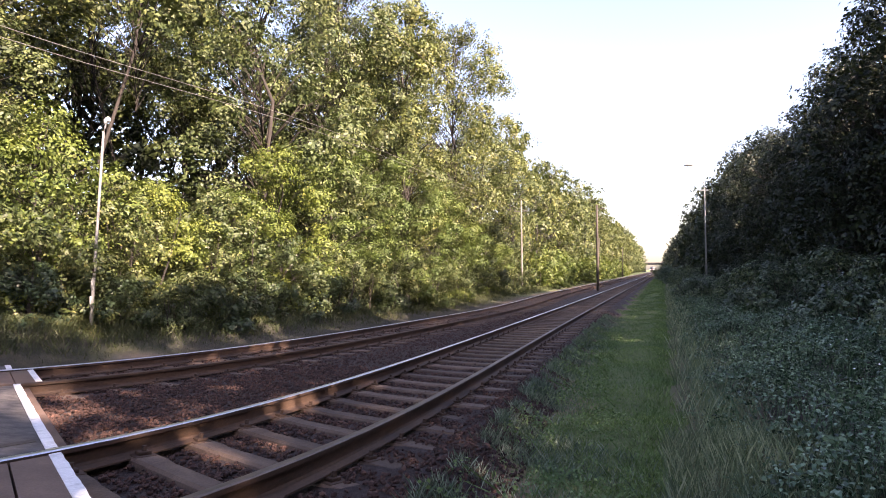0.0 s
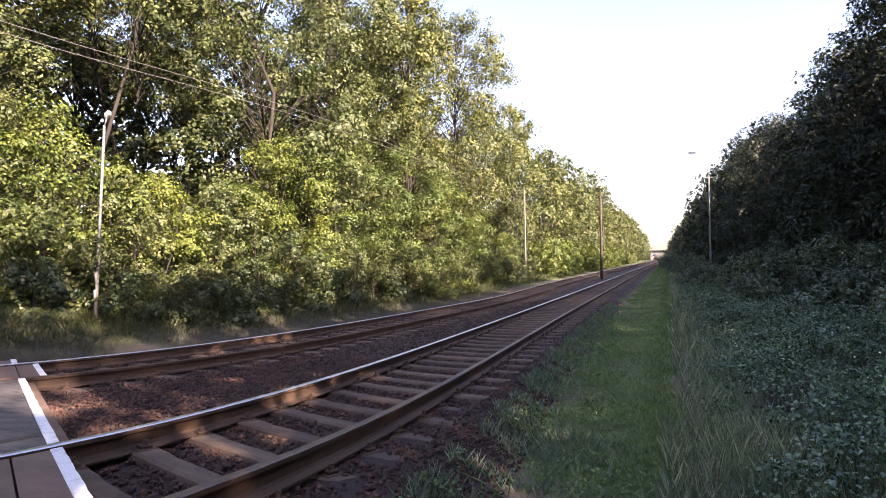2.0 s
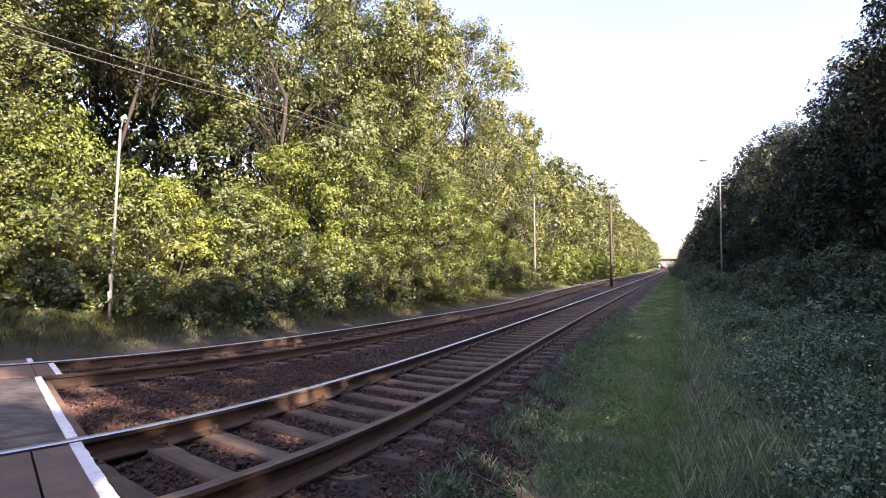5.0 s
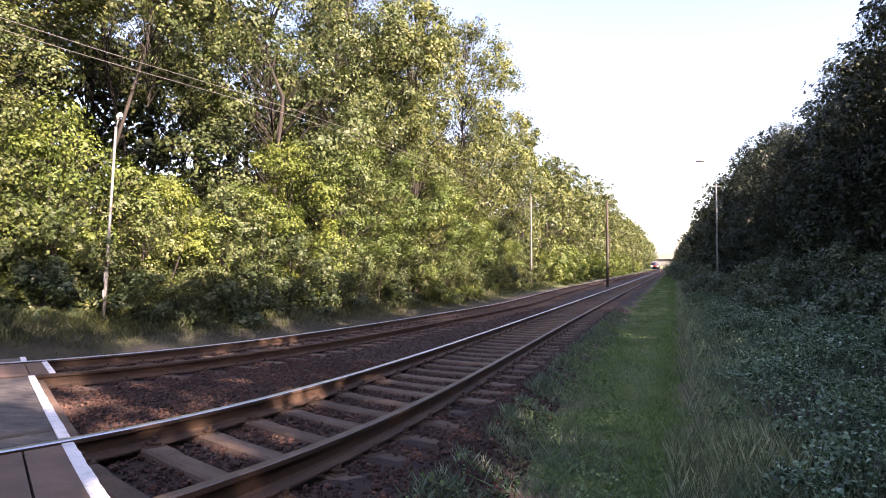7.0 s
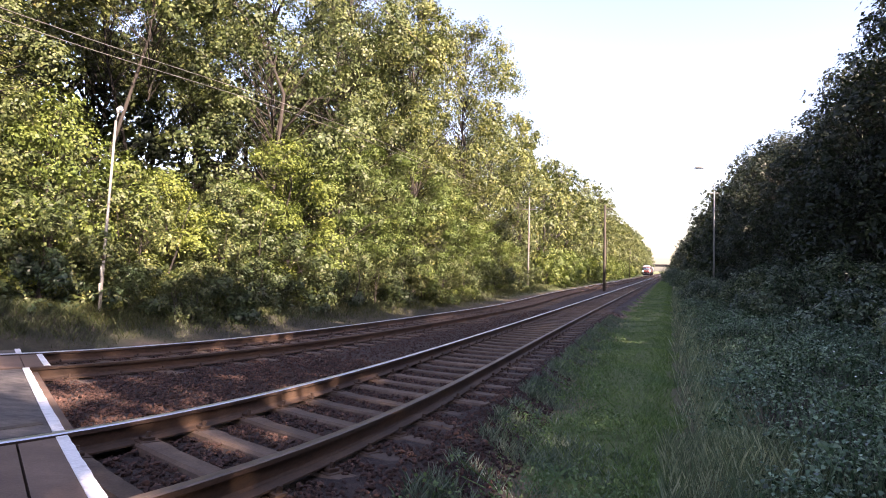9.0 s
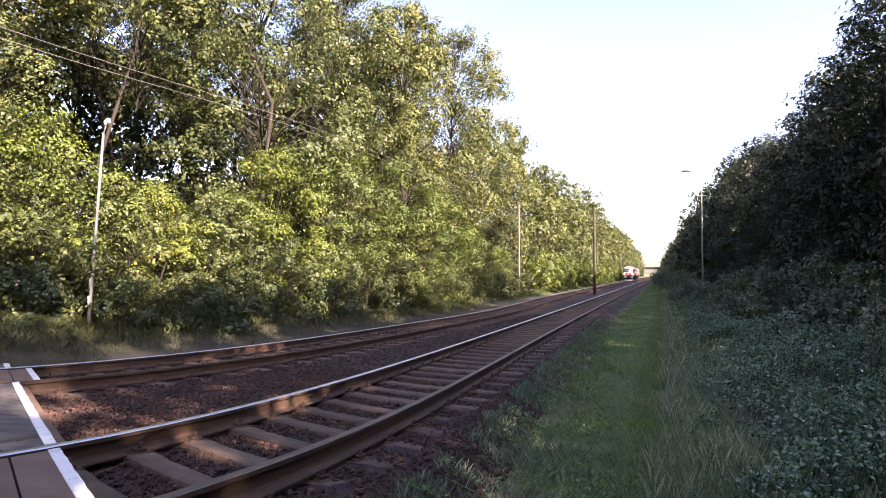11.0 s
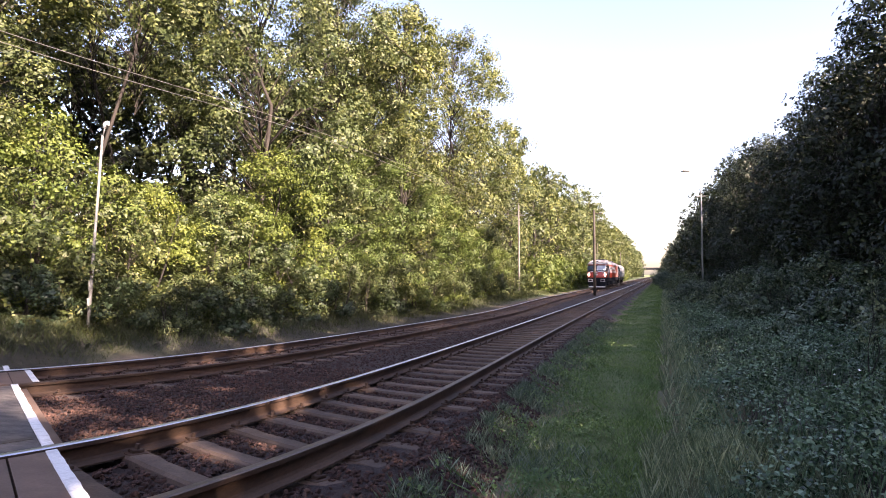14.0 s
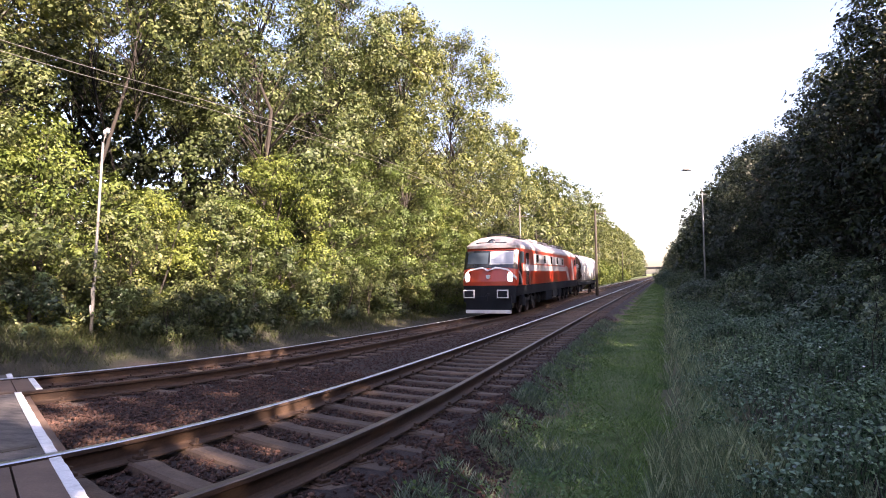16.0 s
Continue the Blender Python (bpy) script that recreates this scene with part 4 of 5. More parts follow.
def make_poles():
    p, h = make_pole("thin_pole", "thin leaning pale metal pole with worn bands in the bushes", -12.12, 9.1, 5.05, 0.032, GALV, (0.26, 0.05), ((0.13, CONCRETE), (0.3, RUST), (0.22, CONCRETE)))
    child("insulator", tube("insulator", [(0.31, 0.05, h + 0.16), (0.34, 0.05, h + 0.24), (0.4, 0.05, h + 0.27), (0.44, 0.05, h + 0.22)], [0.03, 0.055, 0.055, 0.03], PAINT, 8), p, "white porcelain insulator")
    child("bracket", tube("bracket", [(0.26, 0.05, h - 0.05), (0.34, 0.05, h + 0.2)], [0.015] * 2, GALV, 6), p)
    q, h = make_pole("telegraph_pole", "pale concrete telegraph pole before the forest wall", -12.0, 50.5, 8.35, 0.075, POLE)
    bm = boxed(-0.62, 0.62, -0.03, 0.03, h - 1.18, h - 1.12, 0.01)
    part("crossarm", bm, POLE, q)
    for i in (-0.6, 0.6):
        child("insulator", tube("insulator", [(i, 0, h - 1.1), (i, 0, h - 0.95)], [0.03, 0.02], POLE, 8), q)
    q, h = make_pole("telegraph_pole", "dark tarred wooden pole standing between the two tracks", -6.02, 57.0, 8.2, 0.12, WOODPOLE)
    part("crossarm", boxed(-0.1, 0.75, -0.05, 0.05, h - 0.45, h - 0.35, 0.01), WOODPOLE, q)
    q, h = make_pole("telegraph_pole", "distant pole beside the line at the forest wall", -12.0, 118, 8.2, 0.1, WOODPOLE)
    q, h = make_pole("telegraph_pole", "distant pole beside the line at the forest wall", -10.6, 165, 8.2, 0.1, WOODPOLE)
    s, h = make_pole("street_lamp", "grey lamp post at the edge of the dark wood", 3.6, 57.0, 9.3, 0.07, GALV)
    child("arm", tube("arm", [(0, 0, h - 0.1), (-0.15, 0, h + 1.1), (-0.6, 0, h + 1.95), (-1.0, 0, h + 2.15)], [0.03, 0.022, 0.02, 0.02], GALV, 6), s)
    hd = tube("lamp_head", [(-0.85, 0, h + 2.12), (-1.05, 0, h + 2.18), (-1.45, 0, h + 2.2), (-1.7, 0, h + 2.16)], [0.05, 0.11, 0.12, 0.04], GALV, 8)
    child("lamp_head", hd, s)
    part("crossarm", boxed(-0.35, 0.35, -0.04, 0.04, h - 0.25, h - 0.17, 0.01), GALV, s)
    for dz in (0.0, 0.22):
        pts = []
        for i in range(40):
            y = -8 + i * (58.5 / 39)
            sag = 0.75 * np.exp(-((y - 5) / 9.0) ** 2)
            pts.append((-12.0 + (0.6 if dz else -0.6) * step(40, 50, y), y, 7.15 + dz * (1 - step(30, 50, y)) - float(sag)))
        tagged(new("telephone_wire", tube("telephone_wire", pts, [0.008] * 40, WIRE, 5)), "thin bare wire strung along the forest edge", "wire", "wires along the forest")
    q, h = make_pole("telegraph_pole", "dark tarred wooden pole standing between the two tracks", -7.2, -26.0, 8.75, 0.15, WOODPOLE)
    pts = [(-7.2 + 1.18 * f, -26 + 83.0 * f, 8.7 - 0.55 * f - 1.0 * f * (1 - f)) for f in [i / 12 for i in range(13)]]
    tagged(new("telephone_wire", tube("telephone_wire", pts, [0.009] * 13, WOODPOLE, 5)), "thin dark wire strung between the poles", "wire", "wires along the forest")


make_poles()


# ---- far road bridge over the line ----
def make_bridge():
    # near-black tone that stands for shade on the bridge
    steel = plain("shade_dark_bridge", (0.016, 0.017, 0.02), 0.8)
    b = tagged(new("road_bridge"), "distant road bridge across the line, coloured dark as in shade", "bridge")
    b.matrix_basis = pose(0, 475, 0)
    part("deck", boxed(-30, 20, -3, 3, 5.4, 6.3, 0.05), steel, b)
    part("parapet", boxed(-30, 20, -3.2, -3.0, 6.3, 7.2, 0.03), steel, b)
    part("abutment", boxed(-30, -13, -3, 3, -0.5, 5.4, 0.05), steel, b)
    part("abutment", boxed(4, 20, -3, 3, -0.5, 5.4, 0.05), steel, b)
    part("pier", boxed(-1.2, -0.4, -2.5, 2.5, -0.5, 5.4, 0.05), steel, b)


make_bridge()

# ---- train ----
def painted(name, colour, rough=0.3, dirt=0.25):
    m, nt, b = nodes_of(name)
    grime = ramp(nt, noise_out(nt, 1.6, 6, 0.7, stretch=(1, 1, 0.35)), [(0.35, (1 - dirt,) * 3), (0.65, (1, 1, 1))])
    nt.links.new(mix(nt, 1.0, colour, grime, "MULTIPLY"), b.inputs["Base Color"])
    b.inputs["Specular IOR Level"].default_value = 0.5 if rough < 0.5 else 0.2
    b.inputs["Roughness"].default_value, b.inputs["Coat Weight"].default_value = rough, (0.3 if rough < 0.5 else 0.0)
    return m


RED = painted("signal_red_paint", (0.43, 0.048, 0.02))
WHITE = painted("white_train_paint", (0.72, 0.72, 0.72))
ROOF = painted("pale_roof_paint", (0.38, 0.35, 0.35), 0.5, 0.45)
UNDER = painted("dark_underframe", (0.012, 0.015, 0.021), 0.8, 0.4)
NAVY = painted("dark_window_band", (0.018, 0.022, 0.028), 0.25)
SILO = painted("pale_grey_silo_paint", (0.6, 0.6, 0.6), 0.4, 0.3)
HOPPER_END = painted("brown_hopper_end_paint", (0.06, 0.035, 0.03), 0.6, 0.4)
GLASS = plain("train_glass", (0.05, 0.07, 0.09), 0.04)
# pale pane colour with the sky's reflection painted in
SKY_PANE = plain("sky_glare_pane", (0.32, 0.36, 0.42), 0.08)
LAMP = plain("headlight_glow", (1.0, 0.97, 0.9), 0.3, emit=8.0)
CHROME = plain("bare_metal", (0.6, 0.6, 0.6), 0.3, 0.9)
WHEEL = surface("wheel_steel", [(0.3, (0.06, 0.05, 0.045)), (0.7, (0.13, 0.11, 0.1))], 6, 0.6, 0.6)

LOCO_LEN, HALF = 22.0, 1.33
R_WHEEL = 0.56
SPEED = 26.2


def loft(name, rings, mat, parent, label="", cap=True):
    n = len(rings[0])
    verts = [v for r in rings for v in r]
    faces = [(i * n + k, (i + 1) * n + k, (i + 1) * n + (k + 1) % n, i * n + (k + 1) % n) for i in range(len(rings) - 1) for k in range(n)]
    if cap:
        faces += [tuple(reversed(range(n))), tuple((len(rings) - 1) * n + k for k in range(n))]
    ob = child(name, mesh_of(name, verts, faces, (mat,)), parent, label)
    bm = bmesh.new()
    bm.from_mesh(ob.data)
    bmesh.ops.recalc_face_normals(bm, faces=bm.faces)
    bm.to_mesh(ob.data)
    bm.free()
    return ob


def nose(z):
    """How far the front leans back at height z."""
    return 0.0 if z < 2.15 else 0.14 + 0.36 * (z - 2.15)


def band_ring(z, front_shift, length, half, n=17):
    """A horizontal ring of the body at height z, with rounded ends."""
    pts = []
    for i in range(n):
        a = math.pi * i / (n - 1)
        pts.append((-half * math.cos(a), front_shift + 0.42 * (1 - math.sin(a) ** 0.6), z))
    for i in range(n):
        a = math.pi * i / (n - 1)
        pts.append((half * math.cos(a), length - front_shift - 0.42 * (1 - math.sin(a) ** 0.6), z))
    return pts


def body_band(name, z_list, mat, parent, label="", grow=0.0):
    """A layer of the body between heights: rings stacked, each set back as the nose leans."""
    rings = []
    for z, half in z_list:
        rings.append(band_ring(z, nose(z) - grow, LOCO_LEN, half + grow))
    return loft(name, rings, mat, parent, label)


def side_panel(bm, x, y0, y1, z0, z1, slant0=0.0, slant1=0.0, t=0.012):
    """A thin raised panel on a side wall, its ends slanted."""
    s = 1 if x > 0 else -1
    co = [(x, y0, z0), (x, y1, z0), (x, y1 + slant1, z1), (x, y0 + slant0, z1)]
    a = [bm.verts.new(c) for c in co]
    b = [bm.verts.new((c[0] + s * t, c[1], c[2])) for c in co]
    bm.faces.new(b)
    for k in range(4):
        bm.faces.new((a[k], a[(k + 1) % 4], b[(k + 1) % 4], b[k]))
    bmesh.ops.recalc_face_normals(bm, faces=bm.faces)
    return bm


def wheelset(parent, y, r):
    v, f = [], []
    for s in (-1, 1):
        prof = [(0.66, 0.10), (0.69, r * 0.45), (0.685, r * 0.85), (0.68, r + 0.03), (0.71, r + 0.03), (0.715, r), (0.82, r - 0.01), (0.82, r * 0.88), (0.775, r * 0.8), (0.77, 0.14), (0.80, 0.10)]
        start = len(v)
        for k in range(20):
            a = 2 * math.pi * k / 20
            for x, rr in prof:
                v.append((s * x, rr * math.cos(a), rr * math.sin(a)))
        n = len(prof)
        for k in range(20):
            for i in range(n):
                f.append((start + k * n + i, start + ((k + 1) % 20) * n + i, start + ((k + 1) % 20) * n + (i + 1) % n, start + k * n + (i + 1) % n))
    tube_data([(-0.7, 0, 0), (0.7, 0, 0)], [0.09, 0.09], 10, v, f)
    w = child("wheelset", mesh_of("wheelset", v, f, (WHEEL,)), parent)
    w.matrix_basis = pose(0, y, r)
    return w


def bogie(parent, y, wb, r, axles):
    sets = []
    for s in (-1, 1):
        bm = boxed(s * 1.0 - 0.07, s * 1.0 + 0.07, y - wb / 2 - 0.6, y + wb / 2 + 0.6, 0.55, 0.85, 0.03)
        for k in range(axles):
            yy = y - wb / 2 + wb * k / (axles - 1)
            box(bm, s * 1.06 - 0.09, s * 1.06 + 0.09, yy - 0.2, yy + 0.2, 0.35, 0.78, 0.04)
            box(bm, s * 1.08 - 0.06, s * 1.08 + 0.06, yy - 0.42, yy - 0.28, 0.5, 1.0, 0.03)
            box(bm, s * 1.08 - 0.06, s * 1.08 + 0.06, yy + 0.28, yy + 0.42, 0.5, 1.0, 0.03)
        part("bogie_frame", bm, UNDER, parent)
    for k in range(axles):
        sets.append((wheelset(parent, y - wb / 2 + wb * k / (axles - 1), r), y - wb / 2 + wb * k / (axles - 1), r))
    return sets


def buffer(parent, x, y, s, z=1.06):
    """A buffer: sleeve, plunger and a rectangular pale-rimmed plate."""
    b = child("buffer", tube("buffer", [(x, y, z), (x, y - s * 0.32, z), (x, y - s * 0.34, z), (x, y - s * 0.55, z)], [0.13, 0.13, 0.09, 0.09], UNDER, 12), parent)
    part("plate", boxed(x - 0.27, x + 0.27, min(y - s * 0.55, y - s * 0.6), max(y - s * 0.55, y - s * 0.6), z - 0.19, z + 0.19, 0.02), WHITE, b, "white-rimmed buffer plate")
    part("plate_face", boxed(x - 0.22, x + 0.22, min(y - s * 0.595, y - s * 0.615), max(y - s * 0.595, y - s * 0.615), z - 0.14, z + 0.14, 0.01), UNDER, b)
    return b


def front_panel(name, pts, mat, parent, depth=0.03, label=""):
    """A plate on the nose: points (x, z), laid on the leaning front and given depth."""
    def fy(x, z):
        return nose(z) + 0.42 * (1 - max(0.0, 1 - (x / HALF) ** 2) ** 0.3) - depth
    a = [(x, fy(x, z), z) for x, z in pts]
    b = [(x, fy(x, z) + depth + 0.05, z) for x, z in pts]
    n = len(pts)
    faces = [tuple(range(n)), tuple(reversed(range(n, 2 * n)))] + [(k, n + k, n + (k + 1) % n, (k + 1) % n) for k in range(n)]
    ob = child(name, mesh_of(name, a + b, faces, (mat,)), parent, label)
    bm = bmesh.new()
    bm.from_mesh(ob.data)
    bmesh.ops.recalc_face_normals(bm, faces=bm.faces)
    bm.to_mesh(ob.data)
    bm.free()
    return ob


def front_strip(name, x0, x1, low, high, mat, parent, depth, label="", n=14):
    """A plate that wraps round the nose between the heights low(x) and high(x)."""
    verts, faces = [], []
    for i in range(n + 1):
        x = x0 + (x1 - x0) * i / n
        for k in range(4):
            z = low(x) + (high(x) - low(x)) * k / 3
            y = nose(z) + 0.42 * (1 - max(0.0, 1 - (x / HALF) ** 2) ** 0.3)
            verts.append((x, y - depth, z))
    m = len(verts)
    verts += [(x, y + depth + 0.03, z) for x, y, z in verts]
    for i in range(n):
        for k in range(3):
            q = i * 4 + k
            faces.append((q, q + 4, q + 5, q + 1))
        for k in (0, 3):
            q = i * 4 + k
            faces.append((q, m + q, m + q + 4, q + 4))
    for i in (0, n):
        for k in range(3):
            q = i * 4 + k
            faces.append((q, q + 1, m + q + 1, m + q))
    ob = child(name, mesh_of(name, verts, faces, (mat,)), parent, label)
    bm = bmesh.new()
    bm.from_mesh(ob.data)
    bmesh.ops.recalc_face_normals(bm, faces=bm.faces)
    bm.to_mesh(ob.data)
    bm.free()
    return ob


def make_loco():
    L = tagged(new("locomotive"), "orange-red and white electric locomotive with lit headlights on the far track", "locomotive")
    body_band("underframe", [(0.95, HALF - 0.06), (1.42, HALF)], UNDER, L, "dark blue-black underframe")
    body_band("body", [(1.42, HALF), (1.62, HALF + 0.01), (2.15, HALF + 0.01), (2.2, HALF), (3.2, HALF - 0.05)], RED, L, "orange-red painted body")
    roof_rings = []
    for z, half, sh in ((3.2, HALF - 0.05, nose(3.2) - 0.12), (3.32, HALF - 0.06, nose(3.2) - 0.13), (3.55, HALF - 0.24, 0.75), (3.74, HALF - 0.55, 1.15), (3.83, HALF - 0.95, 1.6)):
        roof_rings.append(band_ring(z, sh, LOCO_LEN, half))
    loft("roof", roof_rings, ROOF, L, "pale rounded roof")
    # front: dark screen band, windscreens, orange shield with white moustache line, lamps
    front_strip("screen_band", -1.31, 1.31, lambda x: 2.26 - 0.3 * max(0, abs(x) - 1.0), lambda x: 3.08, NAVY, L, 0.03)
    for s in (-1, 1):
        front_strip("windscreen", s * 0.07, s * 1.1, lambda x: 2.46, lambda x: 2.99, GLASS if s < 0 else SKY_PANE, L, 0.05, "windscreen of a pair, one coloured with the sky's pale reflection", 8)
        front_strip("windscreen_rim", s * 0.03, s * 1.14, lambda x: 2.42, lambda x: 3.03, WHITE if s > 0 else NAVY, L, 0.04, "", 8)
    def crest(x):
        u = abs(x)
        return 2.17 + 0.13 * min(1, u / 0.3) - 0.09 * max(0, (u - 0.4) / 0.5) - 0.9 * max(0, u - 0.95)
    front_strip("moustache_line", -1.3, 1.3, lambda x: crest(x) - 0.075 - 0.2 * max(0, abs(x) - 1.0), crest, WHITE, L, 0.045, "white curved stripe", 26)
    for s in (-1, 1):
        f = front_panel("light_surround", [(s * 1.12, 2.06), (s * 0.98, 2.06), (s * 0.9, 1.9), (s * 0.93, 1.62), (s * 1.14, 1.58)], WHITE, L, 0.05)
        front_panel("headlight", [(s * 1.1, 2.0), (s * 0.99, 2.0), (s * 0.94, 1.85), (s * 0.96, 1.68), (s * 1.1, 1.66)], LAMP, f, 0.075, "glowing headlight")
    front_panel("badge", [(-0.1, 1.92), (0.1, 1.92), (0.08, 1.78), (0, 1.73), (-0.08, 1.78)], WHITE, L, 0.045, "small pale emblem")
    front_strip("skirt", -1.26, 1.26, lambda x: 0.55 + 0.3 * max(0, abs(x) - 0.9), lambda x: 1.43, UNDER, L, 0.015)
    top_lamp = child("roof_lamp", tube("roof_lamp", [(0, 0.62, 3.42), (0, 0.95, 3.46)], [0.2, 0.22], NAVY, 12), L)
    child("lens", tube("lens", [(0, 0.60, 3.42), (0, 0.625, 3.42)], [0.12, 0.12], GLASS, 12), top_lamp)
    part("roof_number_board", boxed(-0.75, 0.75, 0.6, 0.95, 3.3, 3.5, 0.05), NAVY, L)
    part("snow_plough", boxed(-1.08, 1.08, -0.12, 0.1, 0.14, 0.30, 0.02), WHITE, L, "white-edged plough bar")
    part("plough_blade", boxed(-1.1, 1.1, -0.02, 0.12, 0.30, 0.95, 0.03), UNDER, L)
    for s in (-1, 1):
        buffer(L, s * 0.80, 0.12, 1)
        buffer(L, s * 0.80, LOCO_LEN - 0.12, -1)
        part("step_irons", boxed(s * 1.25 - 0.08, s * 1.25 + 0.08, 1.3, 1.75, 0.45, 0.95, 0.02), UNDER, L)
    child("coupling", tube("coupling", [(0, 0.1, 1.05), (0, -0.25, 1.0), (0, -0.3, 0.75)], [0.05, 0.06, 0.05], UNDER, 8), L)
    for s in (-1, 1):
        x = s * (HALF + 0.008)
        xt = s * (HALF - 0.03)
        part("cab_flank", side_panel(bmesh.new(), x + s * 0.003, 0.44, 1.12, 1.46, 3.0, 0.44, 0.0), NAVY, L, "dark blue flank behind the windscreen")
        child("white_curve", tube("white_curve", [(x + s * 0.012, 0.5, 2.08), (x + s * 0.016, 0.8, 1.95), (x + s * 0.016, 1.02, 1.72), (x + s * 0.012, 1.12, 1.45)], [0.04, 0.045, 0.045, 0.04], WHITE, 6), L, "white stripe curving down behind the cab front")
        part("white_band", side_panel(bmesh.new(), x, 1.5, 16.6, 2.12, 2.42, 0.0, -0.35), WHITE, L, "white waist stripe")
        part("white_flash", side_panel(bmesh.new(), x, 16.4, 17.3, 1.45, 2.5, -1.4, -1.4), WHITE, L, "slanted white flash")
        part("white_flash", side_panel(bmesh.new(), x, 19.0, 19.7, 1.45, 3.0, -0.9, -0.9), WHITE, L)
        part("grille", side_panel(bmesh.new(), xt, 4.2, 14.6, 2.5, 3.02, 0, 0, 0.02), SILO, L, "pale grey louvre band")
        for k in range(5):
            part("window", side_panel(bmesh.new(), xt + s * 0.02, 4.9 + 2.2 * k, 5.45 + 2.2 * k, 2.56, 2.98), NAVY, L)
        for yy in (1.15, LOCO_LEN - 1.95):
            part("cab_window", side_panel(bmesh.new(), xt + s * 0.004, yy, yy + 0.75, 2.5, 3.05), GLASS, L)
            part("cab_door", side_panel(bmesh.new(), x - s * 0.004, yy + 1.0, yy + 1.65, 1.45, 3.0), NAVY, L)
            for q in (0.95, 1.7):
                child("handrail", tube("handrail", [(x + s * 0.05, yy + q, 1.4), (x + s * 0.05, yy + q, 2.7)], [0.018] * 2, CHROME, 6), L)
    sets = []
    for yb in (4.6, LOCO_LEN - 4.6):
        sets += bogie(L, yb, 3.6, R_WHEEL, 3)
    for y0, y1, zz in ((8.0, 10.0, 0.4), (10.4, 12.2, 0.5), (12.5, 13.8, 0.42)):
        part("equipment_box", boxed(-1.25, 1.25, y0, y1, zz, 0.98, 0.05), UNDER, L)
    for yb, up in ((3.6, 0.0), (LOCO_LEN - 3.6, 0.0)):
        p = child("pantograph", tube("pantograph", [(-0.6, yb - 0.9, 3.86), (-0.6, yb + 0.9, 3.98), (0.6, yb + 0.9, 3.98), (0.6, yb - 0.9, 3.86)], [0.03] * 4, UNDER, 6), L, "folded dark pantograph")
        for s in (-1, 1):
            child("arm", tube("arm", [(s * 0.35, yb - 0.9, 3.92), (s * 0.2, yb + 0.95, 4.02)], [0.025] * 2, UNDER, 6), p)
        child("bow", tube("bow", [(-0.85, yb - 0.85, 3.88), (-0.6, yb - 0.85, 4.0), (0.6, yb - 0.85, 4.0), (0.85, yb - 0.85, 3.88)], [0.025] * 4, UNDER, 6), p)
        for s in (-1, 1):
            for q in (-0.8, 0.8):
                child("insulator", tube("insulator", [(s * 0.5, yb + q, 3.78), (s * 0.5, yb + q, 3.92)], [0.06, 0.04], UNDER, 8), p)
    child("roof_cable", tube("roof_cable", [(0.3, 4.6, 3.92), (0.3, 11, 3.96), (0.3, LOCO_LEN - 4.6, 3.92)], [0.025] * 3, UNDER, 6), L)
    for yb in (7.5, 11.0, 14.5):
        part("roof_box", boxed(-0.7, 0.7, yb - 0.9, yb + 0.9, 3.78, 3.93, 0.04), ROOF, L)
    return L, sets


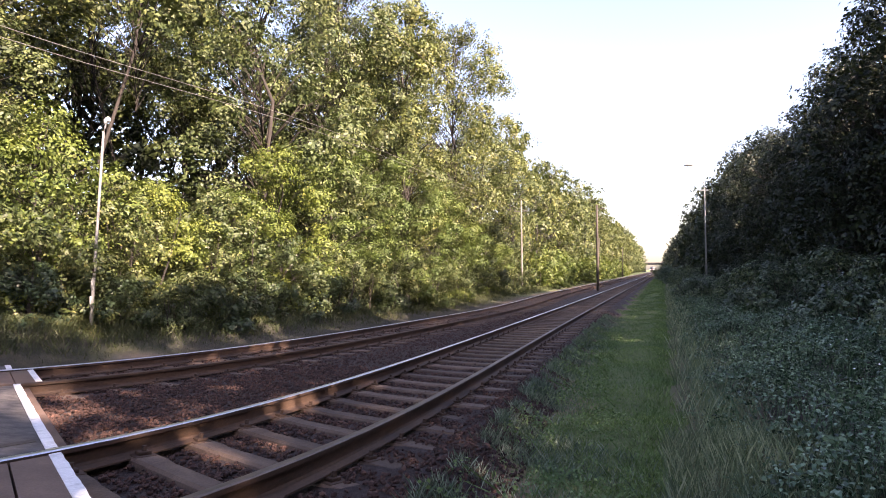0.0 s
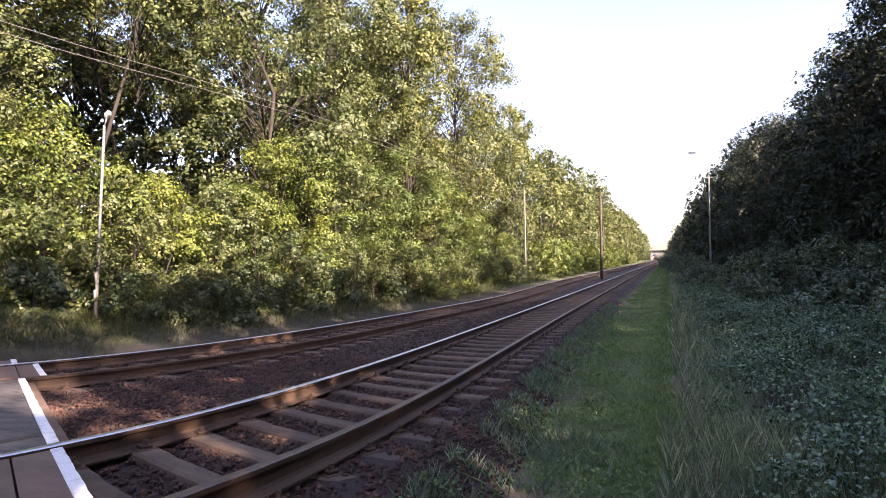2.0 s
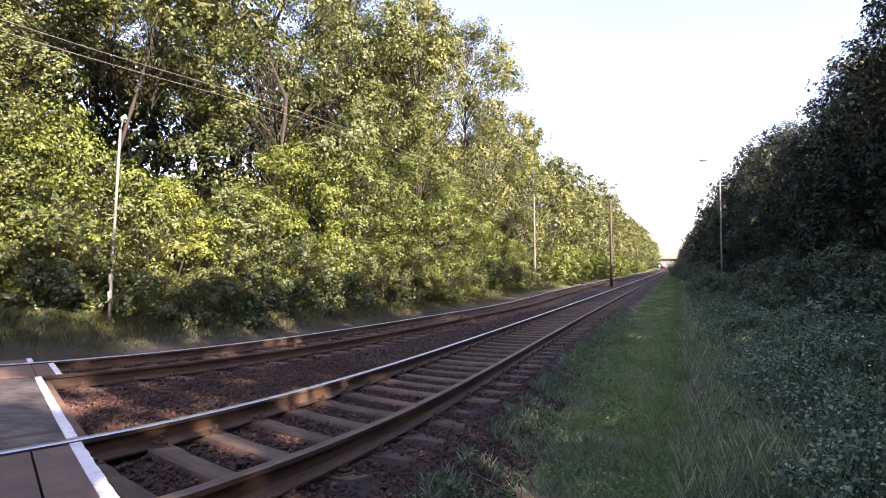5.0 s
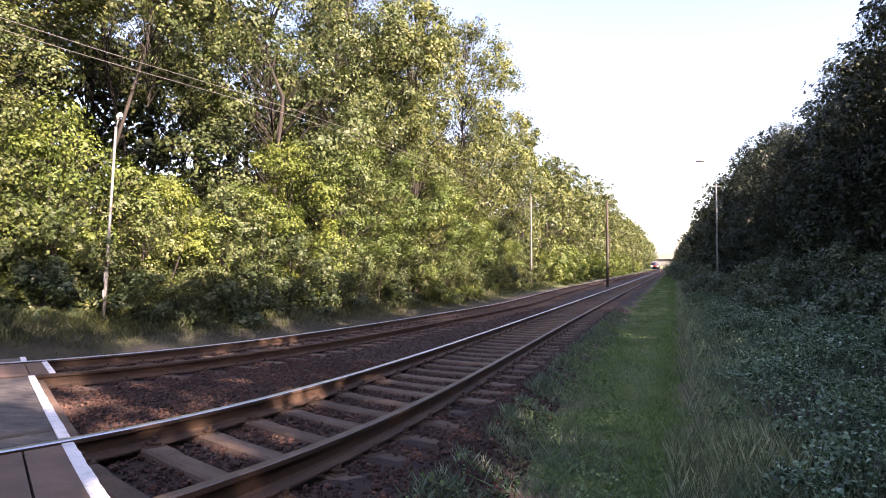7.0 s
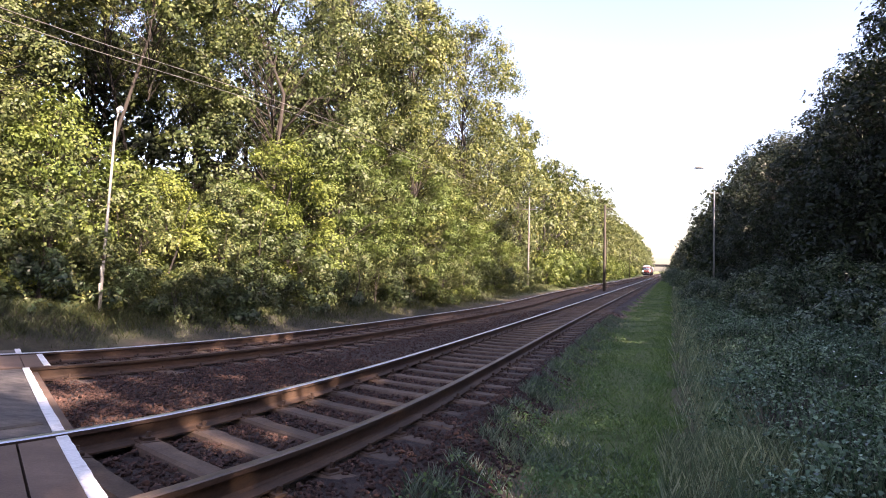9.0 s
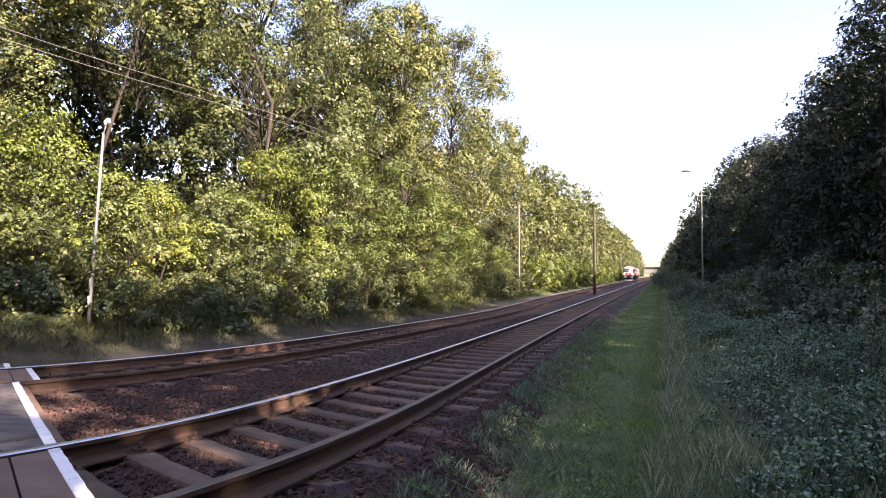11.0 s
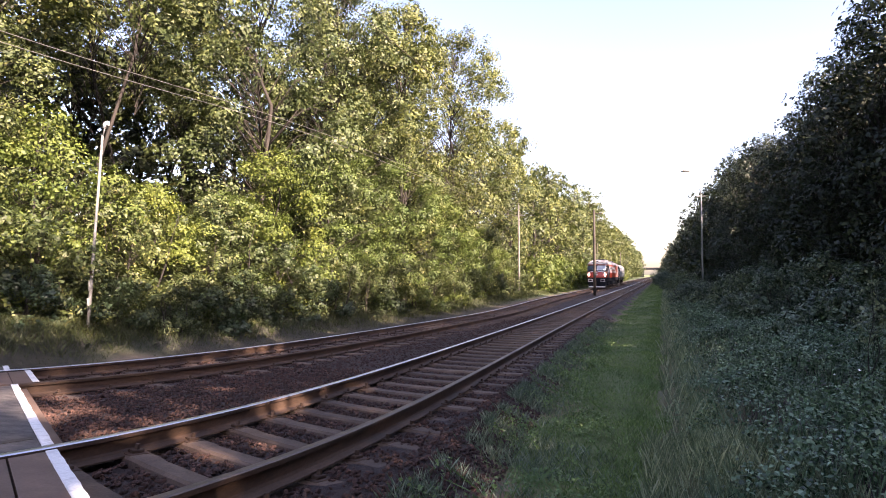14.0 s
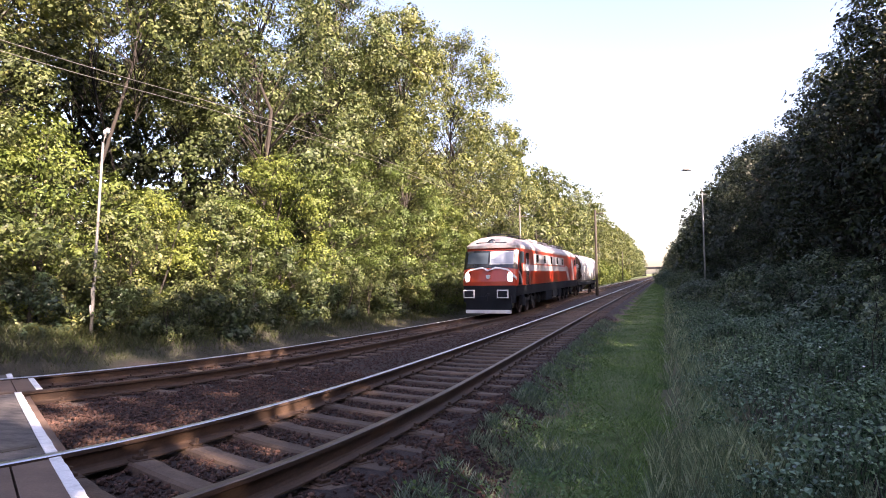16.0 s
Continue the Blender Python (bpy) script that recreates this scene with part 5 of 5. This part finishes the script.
def make_wagon():
    """A covered silo wagon: rounded hopper body with slanting ends on a dark frame."""
    W = tagged(new("hopper_wagon"), "pale grey rounded covered hopper wagon behind the locomotive", "wagon")
    rings = []
    prof = []
    for i in range(24):
        a = 2 * math.pi * i / 24
        x, z = 1.4 * math.copysign(abs(math.cos(a)) ** 0.7, math.cos(a)), 2.42 + 1.22 * math.copysign(abs(math.sin(a)) ** 0.8, math.sin(a))
        prof.append((x, z))
    for y, low in ((0.9, 2.6), (1.0, 2.35), (2.4, 1.25), (12.6, 1.25), (14.0, 2.35), (14.1, 2.6)):
        rings.append([(x, y, max(z, low) if z < 2.6 else z) for x, z in prof])
    silo = loft("silo_body", rings, SILO, W, "pale grey silo body with dark sloping ends")
    silo.data.materials.append(HOPPER_END)
    silo.data.polygons.foreach_set("material_index", [1 if abs(p.normal.y) > 0.3 else 0 for p in silo.data.polygons])
    for k in range(9):
        y = 2.2 + k * 1.325
        child("rib", tube("rib", [(1.42, y, 1.35), (1.44, y, 2.4), (1.3, y, 3.2), (0.9, y, 3.55)], [0.035] * 4, SILO, 6), W)
        child("rib", tube("rib", [(-1.42, y, 1.35), (-1.44, y, 2.4), (-1.3, y, 3.2), (-0.9, y, 3.55)], [0.035] * 4, SILO, 6), W)
    part("frame", boxed(-1.25, 1.25, 0.3, 14.7, 0.95, 1.2, 0.03), UNDER, W)
    part("walkway", boxed(-0.45, 0.45, 1.2, 13.8, 3.66, 3.72, 0.01), UNDER, W)
    for y in (4.5, 7.5, 10.5):
        bm = bmesh.new()
        bmesh.ops.create_cone(bm, cap_ends=True, segments=4, radius1=0.4, radius2=1.5, depth=0.75, matrix=Matrix.Translation((0, y, 0.85)) @ Matrix.Rotation(math.pi / 4, 4, "Z"))
        part("discharge_hopper", bm, SILO, W)
    for y in (0.75, 14.25):
        part("end_platform", boxed(-1.3, 1.3, y - 0.4, y + 0.4, 1.2, 1.26, 0.01), UNDER, W)
        for s in (-1, 1):
            child("ladder_rail", tube("ladder_rail", [(s * 0.3, y, 1.25), (s * 0.3, y + (0.25 if y < 5 else -0.25), 3.66)], [0.025] * 2, UNDER, 6), W)
    for s in (-1, 1):
        buffer(W, s * 0.80, 0.35, 1)
        buffer(W, s * 0.80, 14.65, -1)
    sets = []
    for y in (2.4, 12.6):
        sets += bogie(W, y, 1.8, 0.46, 2)
    return W, sets


LOCO, LOCO_SETS = make_loco()
WAGON, WAGON_SETS = make_wagon()


def motions():
    """The train runs down the far track towards the crossing at a steady speed."""
    def front(t):
        return 25.4 + SPEED * (16.0 - t)
    times = [i * 0.5 for i in range(33)]
    for thing, behind, length in ((LOCO, 0.0, LOCO_LEN), (WAGON, LOCO_LEN + 0.75, 15.0)):
        rows = []
        for t in times:
            y = front(t) + behind
            x0, x1 = float(far_x(y)), float(far_x(y + length))
            z0, z1 = float(rail_z(y) - far_dip(y)), float(rail_z(y + length) - far_dip(y + length))
            rows.append((t, pose(x0, y, z0, math.degrees(math.atan2(z1 - z0, length)), 0, -math.degrees(math.atan2(x1 - x0, length)))))
        walk(thing, rows)
    for w, y, r in LOCO_SETS + WAGON_SETS:
        turn = math.degrees(SPEED / r) / FPS
        if turn > 88:
            turn = 88
        walk(w, [(i / FPS, pose(0, y, r) @ Matrix.Rotation(radians(turn * i), 4, "X")) for i in range(16 * FPS + 1)])


make_ballast()
motions()
